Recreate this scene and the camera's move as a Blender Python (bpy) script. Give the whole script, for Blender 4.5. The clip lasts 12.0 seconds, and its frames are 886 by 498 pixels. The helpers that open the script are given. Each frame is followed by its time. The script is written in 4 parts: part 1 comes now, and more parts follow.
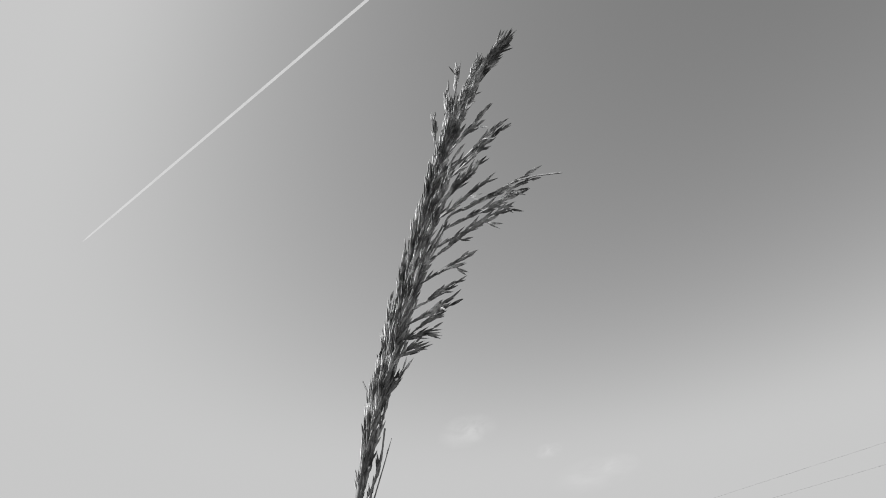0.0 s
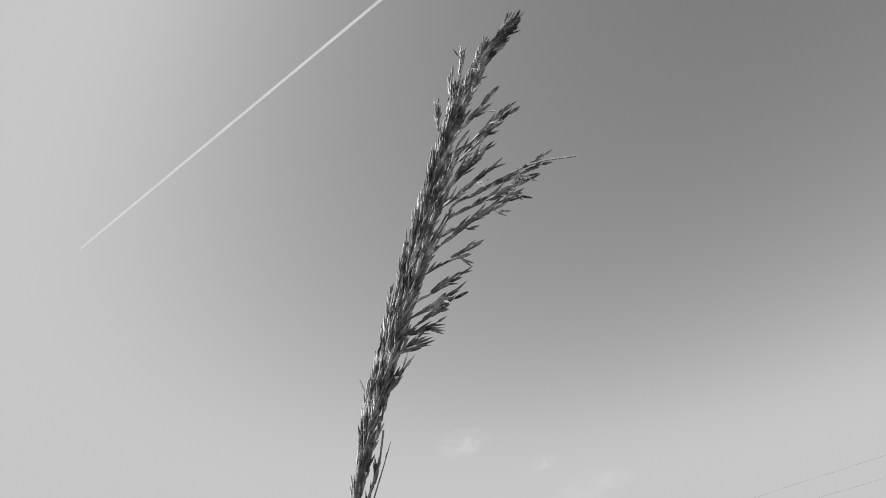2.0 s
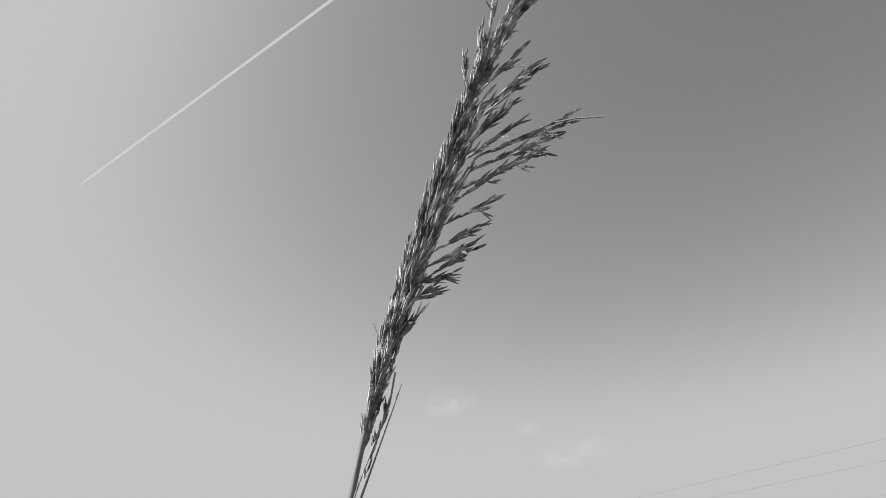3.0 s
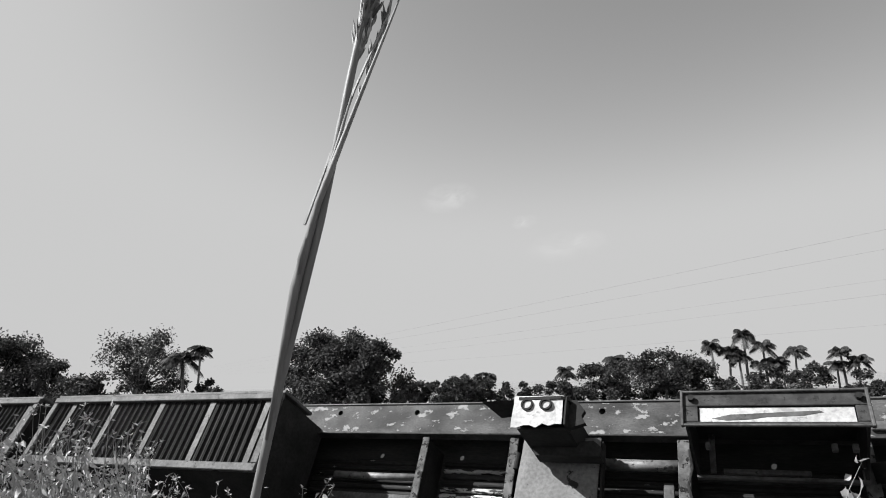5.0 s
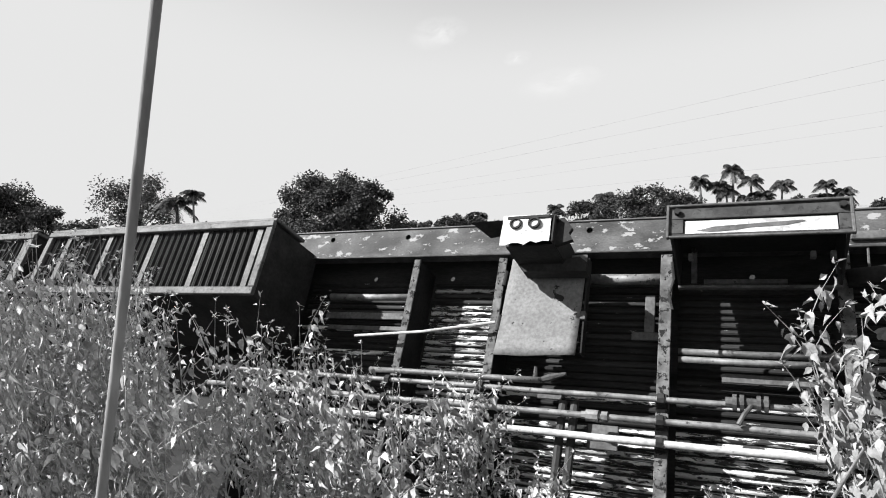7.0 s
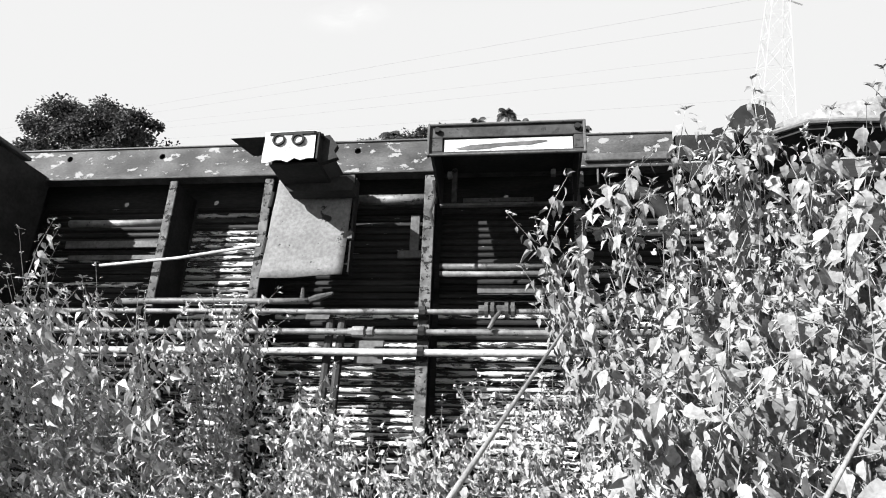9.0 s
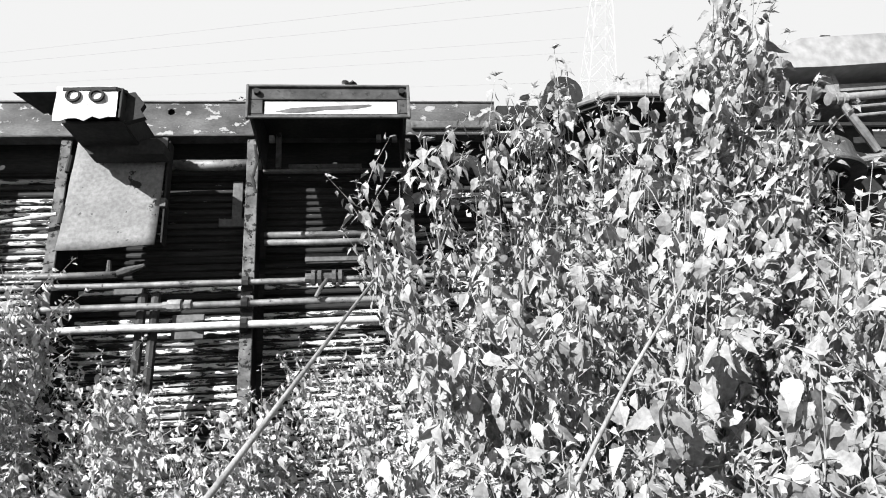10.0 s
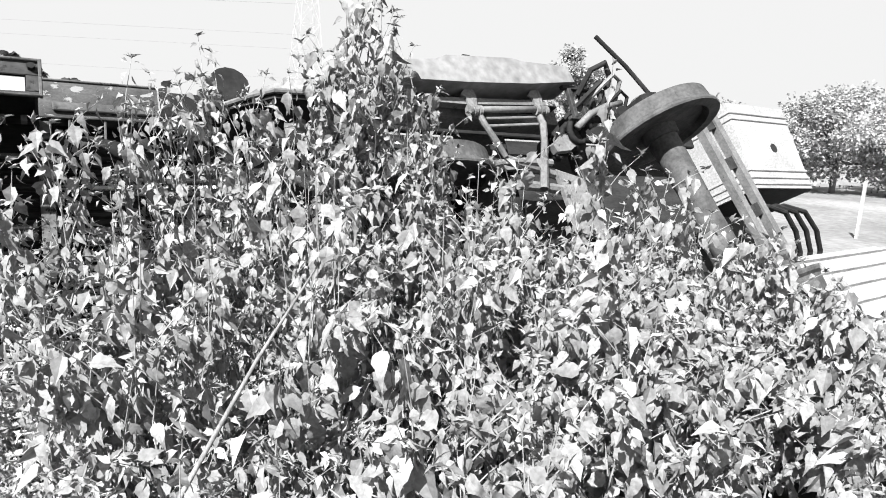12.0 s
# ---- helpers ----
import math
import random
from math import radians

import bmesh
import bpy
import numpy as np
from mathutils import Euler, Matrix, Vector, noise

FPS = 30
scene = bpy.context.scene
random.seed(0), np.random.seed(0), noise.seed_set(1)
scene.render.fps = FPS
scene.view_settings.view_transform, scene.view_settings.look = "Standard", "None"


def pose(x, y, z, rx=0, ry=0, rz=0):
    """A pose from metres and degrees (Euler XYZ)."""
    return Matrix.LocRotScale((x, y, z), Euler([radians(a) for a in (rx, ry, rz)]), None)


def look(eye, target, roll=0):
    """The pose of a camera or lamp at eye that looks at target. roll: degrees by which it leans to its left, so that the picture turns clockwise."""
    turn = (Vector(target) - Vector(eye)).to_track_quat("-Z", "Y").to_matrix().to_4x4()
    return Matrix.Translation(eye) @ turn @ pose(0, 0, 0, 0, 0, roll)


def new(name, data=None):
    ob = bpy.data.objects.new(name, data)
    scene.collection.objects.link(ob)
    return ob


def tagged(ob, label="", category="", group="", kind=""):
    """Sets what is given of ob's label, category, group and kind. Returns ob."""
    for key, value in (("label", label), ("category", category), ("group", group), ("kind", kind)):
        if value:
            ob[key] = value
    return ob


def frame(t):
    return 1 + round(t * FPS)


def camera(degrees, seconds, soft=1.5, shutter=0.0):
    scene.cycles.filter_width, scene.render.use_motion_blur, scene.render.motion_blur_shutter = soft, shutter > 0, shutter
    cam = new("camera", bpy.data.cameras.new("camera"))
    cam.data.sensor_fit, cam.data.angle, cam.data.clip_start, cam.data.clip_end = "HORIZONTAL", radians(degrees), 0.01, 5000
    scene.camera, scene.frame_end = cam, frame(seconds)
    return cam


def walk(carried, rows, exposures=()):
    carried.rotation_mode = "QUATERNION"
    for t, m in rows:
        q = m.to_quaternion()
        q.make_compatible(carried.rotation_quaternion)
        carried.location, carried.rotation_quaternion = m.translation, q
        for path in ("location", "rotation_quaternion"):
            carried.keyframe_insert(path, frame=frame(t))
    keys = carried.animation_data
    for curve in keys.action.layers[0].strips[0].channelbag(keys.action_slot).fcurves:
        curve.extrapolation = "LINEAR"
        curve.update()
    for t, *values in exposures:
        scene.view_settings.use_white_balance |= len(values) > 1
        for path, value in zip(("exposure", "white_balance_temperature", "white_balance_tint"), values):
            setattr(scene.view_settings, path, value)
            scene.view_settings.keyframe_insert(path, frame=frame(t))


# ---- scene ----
cam = camera(69.5, 12.0, soft=1.0)
PATH = [
    (0, (0.215, 0.007, 1.772), (-0.51, 1.53, 2.847), -6.6),
    (0.5, (0.202, 0.022, 1.778), (-0.527, 1.545, 2.849), -6.2),
    (1, (0.193, 0.027, 1.778), (-0.544, 1.542, 2.856), -5.8),
    (1.5, (0.202, 0.023, 1.769), (-0.518, 1.536, 2.86), -6.0),
    (2, (0.188, 0.044, 1.779), (-0.517, 1.557, 2.882), -6.5),
    (2.5, (0.179, 0.037, 1.781), (-0.55, 1.565, 2.846), -4.0),
    (4.3, (0.1525, 0.0688, 1.721), (-0.6385, 1.769, 2.416), -2.0),
    (4.5, (0.1502, 0.0903, 1.746), (-0.679, 1.804, 2.361), -1.7),
    (5, (0.0982, 0.1595, 1.695), (-0.7546, 1.921, 2.108), -1.6),
    (5.5, (0.091, 0.182, 1.661), (-0.791, 1.959, 1.92), -1.9),
    (6, (0.093, 0.19, 1.634), (-0.778, 1.983, 1.791), -1.7),
    (6.5, (0.074, 0.2074, 1.597), (-0.8253, 1.994, 1.618), -1.9),
    (8.5, (0.162, 0.308, 1.452), (-0.285, 2.243, 1.217), -2.6),
    (9, (0.208, 0.327, 1.415), (-0.035, 2.291, 1.124), -1.6),
    (9.5, (0.28, 0.344, 1.39), (0.301, 2.319, 1.076), -1.4),
    (10, (0.337, 0.342, 1.356), (0.567, 2.293, 0.98), -0.2),
    (10.5, (0.399, 0.324, 1.351), (0.826, 2.244, 0.99), 0.9),
    (11, (0.444, 0.298, 1.357), (1.077, 2.165, 1.017), 1.6),
    (11.5, (0.494, 0.276, 1.355), (1.323, 2.064, 1.015), 2.2),
    (12, (0.58, 0.216, 1.348), (1.637, 1.876, 0.99), 3.4),
]
GREY_SUN = (1.0, 1.0, 1.0)
EXPOSURES = [(0, 0.8), (2.7, 0.75), (4.5, 0.5), (5.0, 0.85), (5.5, 1.15), (6.5, 1.25), (8.3, 1.4), (9.5, 1.45), (12, 1.45)]
walk(cam, [(t, look(e, g, r)) for t, e, g, r in PATH], EXPOSURES)

# ---- sky and sun: a black-and-white film, so all light and paint is neutral grey ----
SUN_DIR = Vector((-0.60, -0.36, 0.72)).normalized()
world = bpy.data.worlds.new("sky")
scene.world = world
world.use_nodes = True
wn, wl = world.node_tree.nodes, world.node_tree.links
wn.clear()
sky = wn.new("ShaderNodeTexSky")
sky.sky_type = 'NISHITA'
sky.sun_disc = False
sky.sun_elevation = math.asin(SUN_DIR.z)
sky.sun_rotation = math.atan2(SUN_DIR.x, SUN_DIR.y)
sky.air_density, sky.dust_density = 1.0, 1.3
split = wn.new("ShaderNodeSeparateColor")
back = wn.new("ShaderNodeBackground")
back.inputs["Strength"].default_value = 0.15
wout = wn.new("ShaderNodeOutputWorld")
wl.new(sky.outputs[0], split.inputs[0])
# a red filter before the film: the blue of the clear sky darkens, the haze levels off
filtered = wn.new("ShaderNodeMath")
filtered.operation = 'MULTIPLY_ADD'
filtered.inputs[1].default_value = -0.20
wl.new(split.outputs["Blue"], filtered.inputs[0])
wl.new(split.outputs["Red"], filtered.inputs[2])
gain = wn.new("ShaderNodeMath")
gain.operation = 'MULTIPLY'
gain.inputs[1].default_value = 2.15
wl.new(filtered.outputs[0], gain.inputs[0])
haze = wn.new("ShaderNodeMath")
haze.operation = 'SMOOTH_MIN'
haze.inputs[1].default_value, haze.inputs[2].default_value = 2.2, 0.9
wl.new(gain.outputs[0], haze.inputs[0])
wl.new(haze.outputs[0], back.inputs["Color"])
wl.new(back.outputs[0], wout.inputs[0])
sun = new("sun", bpy.data.lights.new("sun", "SUN"))
sun.data.energy, sun.data.angle, sun.data.color = 5.0, radians(0.53), GREY_SUN
sun.matrix_world = look(SUN_DIR * 50, (0, 0, 0))


# ---- materials ----
def material(name, dark, light, scale=6.0, stretch=(1, 1, 1), rough=0.7, metal=0.0, bump=0.15, contrast=(0.35, 0.65),
             fine=40.0, vary=0.0, island=0.0, translucent=0.0, wear=None, wear_cut=0.6, coat=0.0):
    """Grey surface: large stains between dark and light, fine grain, bump; optional peeled patches in a third grey."""
    m = bpy.data.materials.new(name)
    m.use_nodes = True
    n, l = m.node_tree.nodes, m.node_tree.links
    b = n["Principled BSDF"]
    b.inputs["Roughness"].default_value, b.inputs["Metallic"].default_value = rough, metal
    b.inputs["Coat Weight"].default_value = coat
    b.inputs["Specular IOR Level"].default_value = 0.2 if metal < 0.15 else 0.4
    co = n.new("ShaderNodeTexCoord")
    mp = n.new("ShaderNodeMapping")
    mp.inputs["Scale"].default_value = stretch
    l.new(co.outputs["Object"], mp.inputs[0])
    info = n.new("ShaderNodeObjectInfo")
    shift = n.new("ShaderNodeVectorMath")
    shift.operation = 'MULTIPLY_ADD'
    shift.inputs[1].default_value = (13.0, 7.0, 5.0)
    l.new(info.outputs["Random"], shift.inputs[0])
    l.new(mp.outputs[0], shift.inputs[2])
    big = n.new("ShaderNodeTexNoise")
    big.inputs["Scale"].default_value, big.inputs["Detail"].default_value = scale, 6.0
    l.new(shift.outputs[0], big.inputs["Vector"])
    ramp = n.new("ShaderNodeMapRange")
    ramp.inputs[1].default_value, ramp.inputs[2].default_value = contrast
    ramp.inputs[3].default_value, ramp.inputs[4].default_value = dark, light
    l.new(big.outputs["Fac"], ramp.inputs[0])
    small = n.new("ShaderNodeTexNoise")
    small.inputs["Scale"].default_value, small.inputs["Detail"].default_value = fine, 8.0
    l.new(shift.outputs[0], small.inputs["Vector"])
    grain = n.new("ShaderNodeMapRange")
    grain.inputs[1].default_value, grain.inputs[2].default_value = 0.25, 0.75
    grain.inputs[3].default_value, grain.inputs[4].default_value = 0.7, 1.3
    l.new(small.outputs["Fac"], grain.inputs[0])
    mul = n.new("ShaderNodeMath")
    mul.operation = 'MULTIPLY'
    l.new(ramp.outputs[0], mul.inputs[0])
    l.new(grain.outputs[0], mul.inputs[1])
    value = mul.outputs[0]
    height = small.outputs["Fac"]
    if wear is not None:
        peel = n.new("ShaderNodeTexNoise")
        peel.inputs["Scale"].default_value, peel.inputs["Detail"].default_value = scale * 2.2, 10.0
        peel.inputs["Roughness"].default_value = 0.65
        l.new(shift.outputs[0], peel.inputs["Vector"])
        cut = n.new("ShaderNodeMapRange")
        cut.inputs[1].default_value, cut.inputs[2].default_value = wear_cut, wear_cut + 0.02
        l.new(peel.outputs["Fac"], cut.inputs[0])
        mix = n.new("ShaderNodeMix")
        mix.inputs[3].default_value = wear
        l.new(cut.outputs[0], mix.inputs[0])
        l.new(value, mix.inputs[2])
        value = mix.outputs[0]
        add = n.new("ShaderNodeMath")
        add.operation = 'ADD'
        l.new(height, add.inputs[0])
        l.new(cut.outputs[0], add.inputs[1])
        height = add.outputs[0]
    for amount, out in ((vary, info.outputs["Random"]), (island, n.new("ShaderNodeNewGeometry").outputs["Random Per Island"])):
        if amount:
            r = n.new("ShaderNodeMapRange")
            r.inputs[3].default_value, r.inputs[4].default_value = 1 - amount, 1 + amount
            l.new(out, r.inputs[0])
            k = n.new("ShaderNodeMath")
            k.operation = 'MULTIPLY'
            l.new(value, k.inputs[0])
            l.new(r.outputs[0], k.inputs[1])
            value = k.outputs[0]
    l.new(value, b.inputs["Base Color"])
    if bump:
        bp = n.new("ShaderNodeBump")
        bp.inputs["Strength"].default_value, bp.inputs["Distance"].default_value = bump, 0.004
        l.new(height, bp.inputs["Height"])
        l.new(bp.outputs[0], b.inputs["Normal"])
    if translucent:
        tr = n.new("ShaderNodeBsdfTranslucent")
        l.new(value, tr.inputs[0])
        ms = n.new("ShaderNodeMixShader")
        ms.inputs[0].default_value = translucent
        l.new(b.outputs[0], ms.inputs[1])
        l.new(tr.outputs[0], ms.inputs[2])
        l.new(ms.outputs[0], n["Material Output"].inputs[0])
    return m


def vapour(name, glow, cover, scale, round_fade):
    """Thin white vapour of the far sky: a soft glow, mostly clear, broken up by noise; round_fade thins it towards its rim."""
    m = bpy.data.materials.new(name)
    m.use_nodes = True
    n, l = m.node_tree.nodes, m.node_tree.links
    n.remove(n["Principled BSDF"])
    em, clear, ms = n.new("ShaderNodeEmission"), n.new("ShaderNodeBsdfTransparent"), n.new("ShaderNodeMixShader")
    em.inputs["Color"].default_value = (1, 1, 1, 1)
    em.inputs["Strength"].default_value = glow
    co = n.new("ShaderNodeTexCoord")
    t = n.new("ShaderNodeTexNoise")
    t.inputs["Scale"].default_value, t.inputs["Detail"].default_value = scale, 6.0
    l.new(co.outputs["Generated" if round_fade else "Object"], t.inputs["Vector"])
    r = n.new("ShaderNodeMapRange")
    r.inputs[1].default_value, r.inputs[2].default_value = 0.3, 0.7
    r.inputs[3].default_value, r.inputs[4].default_value = (0.0 if round_fade else 0.6) * cover, cover
    l.new(t.outputs["Fac"], r.inputs[0])
    fac = r.outputs[0]
    if round_fade:
        mp = n.new("ShaderNodeMapping")
        mp.inputs["Location"].default_value = (-1, 0, -1)
        mp.inputs["Scale"].default_value = (2, 0, 2)
        g = n.new("ShaderNodeTexGradient")
        g.gradient_type = 'SPHERICAL'
        l.new(co.outputs["Generated"], mp.inputs[0])
        l.new(mp.outputs[0], g.inputs[0])
        k = n.new("ShaderNodeMath")
        k.operation = 'MULTIPLY'
        l.new(g.outputs["Fac"], k.inputs[0])
        l.new(fac, k.inputs[1])
        fac = k.outputs[0]
    l.new(fac, ms.inputs[0])
    l.new(clear.outputs[0], ms.inputs[1])
    l.new(em.outputs[0], ms.inputs[2])
    l.new(ms.outputs[0], n["Material Output"].inputs[0])
    return m


M_SILL = material("weathered_sill_paint", 0.03, 0.09, 7.0, (0.6, 1, 1), 0.7, 0.0, 0.7, wear=0.24, wear_cut=0.575, fine=90)
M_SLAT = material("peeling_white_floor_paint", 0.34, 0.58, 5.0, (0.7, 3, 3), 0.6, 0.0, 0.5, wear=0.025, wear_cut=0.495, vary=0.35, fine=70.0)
# dark rib copy: rust, and the recess shade put into its colour
M_BARE_SHADED = material("rusty_and_shaded_rib", 0.014, 0.03, 5.0, (0.5, 2, 2), 0.75, 0.1, 0.4, wear=0.3, wear_cut=0.66, vary=0.4)
# floor sheet darkened: shade of the recess is put into its colour
M_FLOOR = material("shaded_floor_sheet", 0.018, 0.035, 4.0, (0.5, 2, 2), 0.9)
M_BEAM = material("rusty_beam_steel", 0.02, 0.05, 9.0, (1, 1, 1), 0.75, 0.2, 0.6, wear=0.02, wear_cut=0.58)
M_PIPE = material("rusty_pipe", 0.07, 0.16, 8.0, (1, 1, 1), 0.6, 0.2, 0.5, wear=0.03, wear_cut=0.6, vary=0.3)
M_WHITE_PIPE = material("pale_painted_pipe", 0.28, 0.42, 6.0, (1, 1, 1), 0.5, 0.0, 0.3, wear=0.2, wear_cut=0.64)
M_BOX = material("dark_box_paint", 0.018, 0.032, 3.0, (1, 1, 1), 0.55, 0.1, 0.3, wear=0.12, wear_cut=0.66)
M_RIM = material("dull_box_rim", 0.05, 0.10, 5.0, (1, 1, 1), 0.6, 0.1, 0.4, wear=0.03, wear_cut=0.62)
M_FLAP = material("dented_grey_flap", 0.11, 0.15, 4.0, (1, 1, 1), 0.7, 0.1, 0.4, wear=0.02, wear_cut=0.61)
M_PALE = material("chalky_white_paint", 0.34, 0.46, 4.0, (1, 1, 1), 0.7, 0.0, 0.4, wear=0.25, wear_cut=0.62)
# black parts; shade is also put into this colour on webs and undersides
M_BLACK = material("black_grime_and_shade", 0.012, 0.024, 5.0, (1, 1, 1), 0.8, 0.0, 0.4)
M_STEEL = material("worn_wheel_steel", 0.05, 0.10, 6.0, (1, 1, 1), 0.75, 0.1, 0.5, wear=0.03, wear_cut=0.66)
M_CAST = material("cast_bogie_steel", 0.12, 0.20, 3.5, (1, 1, 1), 0.6, 0.1, 0.35, wear=0.04, wear_cut=0.66)
M_CAP = material("pale_grey_cover", 0.17, 0.23, 3.0, (1, 1, 1), 0.7, 0.0, 0.2, wear=0.08, wear_cut=0.74, fine=14.0)
# lighter copy of the beam steel: sun on the flanges put into colour
M_FLANGE = material("rough_lit_beam_flange", 0.05, 0.12, 11.0, (1, 1, 1), 0.8, 0.0, 0.8, wear=0.01, wear_cut=0.56)
M_CASE = material("pale_ribbed_case", 0.26, 0.36, 2.5, (1, 1, 1), 0.6, 0.0, 0.2)
M_GROUND = material("weedy_soil", 0.02, 0.06, 0.6, (1, 1, 1), 0.95, 0.0, 0.8, fine=9.0)
M_LEAF = material("broad_weed_leaf", 0.19, 0.28, 9.0, (1, 1, 1), 0.55, 0.0, 0.3, fine=60, island=0.28, translucent=0.07)
M_LEAF_SMALL = material("small_weed_leaf", 0.26, 0.42, 9.0, (1, 1, 1), 0.6, 0.0, 0.3, fine=60, island=0.4, translucent=0.06)
M_STEM = material("weed_stem", 0.18, 0.30, 12.0, (1, 1, 1), 0.6, 0.0, 0.2)
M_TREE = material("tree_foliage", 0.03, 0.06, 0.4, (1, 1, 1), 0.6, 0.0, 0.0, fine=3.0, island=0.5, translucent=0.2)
# pale copy of the foliage: strong sun and haze put into the leaf colour
M_TREE_PALE = material("tree_foliage_painted_sunlit", 0.26, 0.42, 0.4, (1, 1, 1), 0.6, 0.0, 0.0, fine=3.0, island=0.5, translucent=0.3)
M_FIELD = material("dry_grass_field", 0.16, 0.27, 0.15, (1, 1, 1), 0.95, 0.0, 0.5, fine=4.0)
M_BARK = material("tree_bark", 0.08, 0.16, 2.0, (1, 1, 1), 0.9, 0.0, 0.4)
M_REED = material("dry_reed_stem", 0.15, 0.27, 14.0, (1, 1, 0.15), 0.5, 0.0, 0.3, fine=160)
M_SPIKE = material("dry_reed_spikelet", 0.10, 0.52, 60.0, (1, 1, 1), 0.6, 0.0, 0.2, fine=400, island=0.6, translucent=0.0)
M_WIRE = material("power_cable", 0.16, 0.24, 1.0, (1, 1, 1), 0.6, 0.3, 0.0)
M_PYLON = material("galvanised_steel", 0.5, 0.7, 1.0, (1, 1, 1), 0.5, 0.5, 0.0)
M_CLOUD = vapour("thin_cloud_vapour", 0.36, 1.5, 2.2, True)
M_TRAIL = vapour("contrail_vapour", 0.42, 0.6, 0.01, False)


# ---- mesh helpers ----
def part(name, bm, mat, parent=None, label="", smooth=False):
    me = bpy.data.meshes.new(name)
    bm.normal_update()
    bm.to_mesh(me)
    bm.free()
    me.materials.append(mat)
    if smooth:
        for p in me.polygons:
            p.use_smooth = True
    ob = new(name, me)
    ob.parent = parent
    if label:
        tagged(ob, label)
    return ob


def mesh_part(name, verts, faces, mat, parent=None, smooth=False):
    me = bpy.data.meshes.new(name)
    me.from_pydata(verts, [], faces)
    me.update()
    me.materials.append(mat)
    if smooth:
        for p in me.polygons:
            p.use_smooth = True
    ob = new(name, me)
    ob.parent = parent
    return ob


def box(bm, u0, u1, v0, v1, n0, n1, bevel=0.006):
    """A bevelled block in the coach's own axes: u along it, v down its underside, n out of it."""
    r = bmesh.ops.create_cube(bm, size=1)
    vs = r["verts"]
    for v in vs:
        v.co = Vector(((u0 + u1) / 2 + v.co.x * abs(u1 - u0), -((v0 + v1) / 2) + v.co.y * abs(v1 - v0), (n0 + n1) / 2 + v.co.z * abs(n1 - n0)))
    if bevel:
        es = list({e for v in vs for e in v.link_edges})
        bmesh.ops.bevel(bm, geom=es, offset=bevel, segments=1, affect='EDGES')
    return bm


def blk(*a, **k):
    return box(bmesh.new(), *a, **k)


def tube(bm, pts, radii, sides=8, caps=True):
    """A round bar through points, with one radius each or one for all."""
    pts = [Vector(p) for p in pts]
    if not hasattr(radii, "__len__"):
        radii = [radii] * len(pts)
    rings = []
    side = None
    for i, p in enumerate(pts):
        d = (pts[min(i + 1, len(pts) - 1)] - pts[max(i - 1, 0)]).normalized()
        if side is None:
            side = d.orthogonal().normalized()
        side = (side - d * side.dot(d)).normalized()
        up = d.cross(side)
        rings.append([bm.verts.new(p + (side * math.cos(a) + up * math.sin(a)) * radii[i]) for a in (2 * math.pi * k / sides for k in range(sides))])
    for a, b in zip(rings, rings[1:]):
        for k in range(sides):
            bm.faces.new((a[k], a[(k + 1) % sides], b[(k + 1) % sides], b[k]))
    if caps:
        bm.faces.new(rings[0][::-1])
        bm.faces.new(rings[-1])
    return bm


def rod(pts, r, sides=8):
    return tube(bmesh.new(), pts, r, sides)


def L(u, v, n):
    return (u, -v, n)


def slab(profile, axis_from, axis_to, place):
    """A prism: a closed outline of (a, b) pairs, pushed from axis_from to axis_to; place(a, b, c) gives the point."""
    bm = bmesh.new()
    a = [bm.verts.new(place(p, q, axis_from)) for p, q in profile]
    b = [bm.verts.new(place(p, q, axis_to)) for p, q in profile]
    bm.faces.new(a)
    bm.faces.new(b[::-1])
    for i in range(len(a)):
        j = (i + 1) % len(a)
        bm.faces.new((a[j], a[i], b[i], b[j]))
    bmesh.ops.recalc_face_normals(bm, faces=bm.faces)
    return bm


def thing(name, m, label, category, group=""):
    ob = new(name)
    ob.matrix_world = m
    ob.empty_display_size = 0.2
    return tagged(ob, label, category, group)


# ---- ground: a bank that falls to the wreck, then flat fields to the horizon ----
def ground_z(x, y):
    t = min(max((y - 0.9) / 2.6, 0), 1)
    z = -0.12 - 0.75 * t * t * (3 - 2 * t)
    far = max(abs(x), abs(y))
    if far < 40:
        z += 0.06 * noise.noise((x * 0.7, y * 0.7, 3.1)) * (1 - far / 40)
    return z


def steps(fine_lo, fine_hi, fine, far):
    mid = list(np.arange(fine_lo, fine_hi + 1e-6, fine))
    lo, hi, d = [], [], fine
    while fine_hi + sum_of(hi, fine_hi) < far:
        d *= 1.35
        hi.append((hi[-1] if hi else fine_hi) + d)
        lo.append((lo[-1] if lo else fine_lo) - d)
        if hi[-1] > far:
            break
    return lo[::-1] + mid + hi


def sum_of(seq, base):
    return seq[-1] - base if seq else 0


gx, gy = steps(-8, 10, 0.3, 3000), steps(-3, 9, 0.3, 3000)
gv = [(x, y, ground_z(x, y)) for y in gy for x in gx]
w_ = len(gx)
gf = [(j * w_ + i, j * w_ + i + 1, (j + 1) * w_ + i + 1, (j + 1) * w_ + i) for j in range(len(gy) - 1) for i in range(w_ - 1)]
ground = mesh_part("ground", gv, gf, M_GROUND, smooth=True)
ground.data.materials.append(M_FIELD)
for p in ground.data.polygons:
    if p.center.y > 8.5 or p.center.x > 10.5:
        p.material_index = 1
tagged(ground, "weedy soil bank falling to a flat open field", "ground", kind="structure")

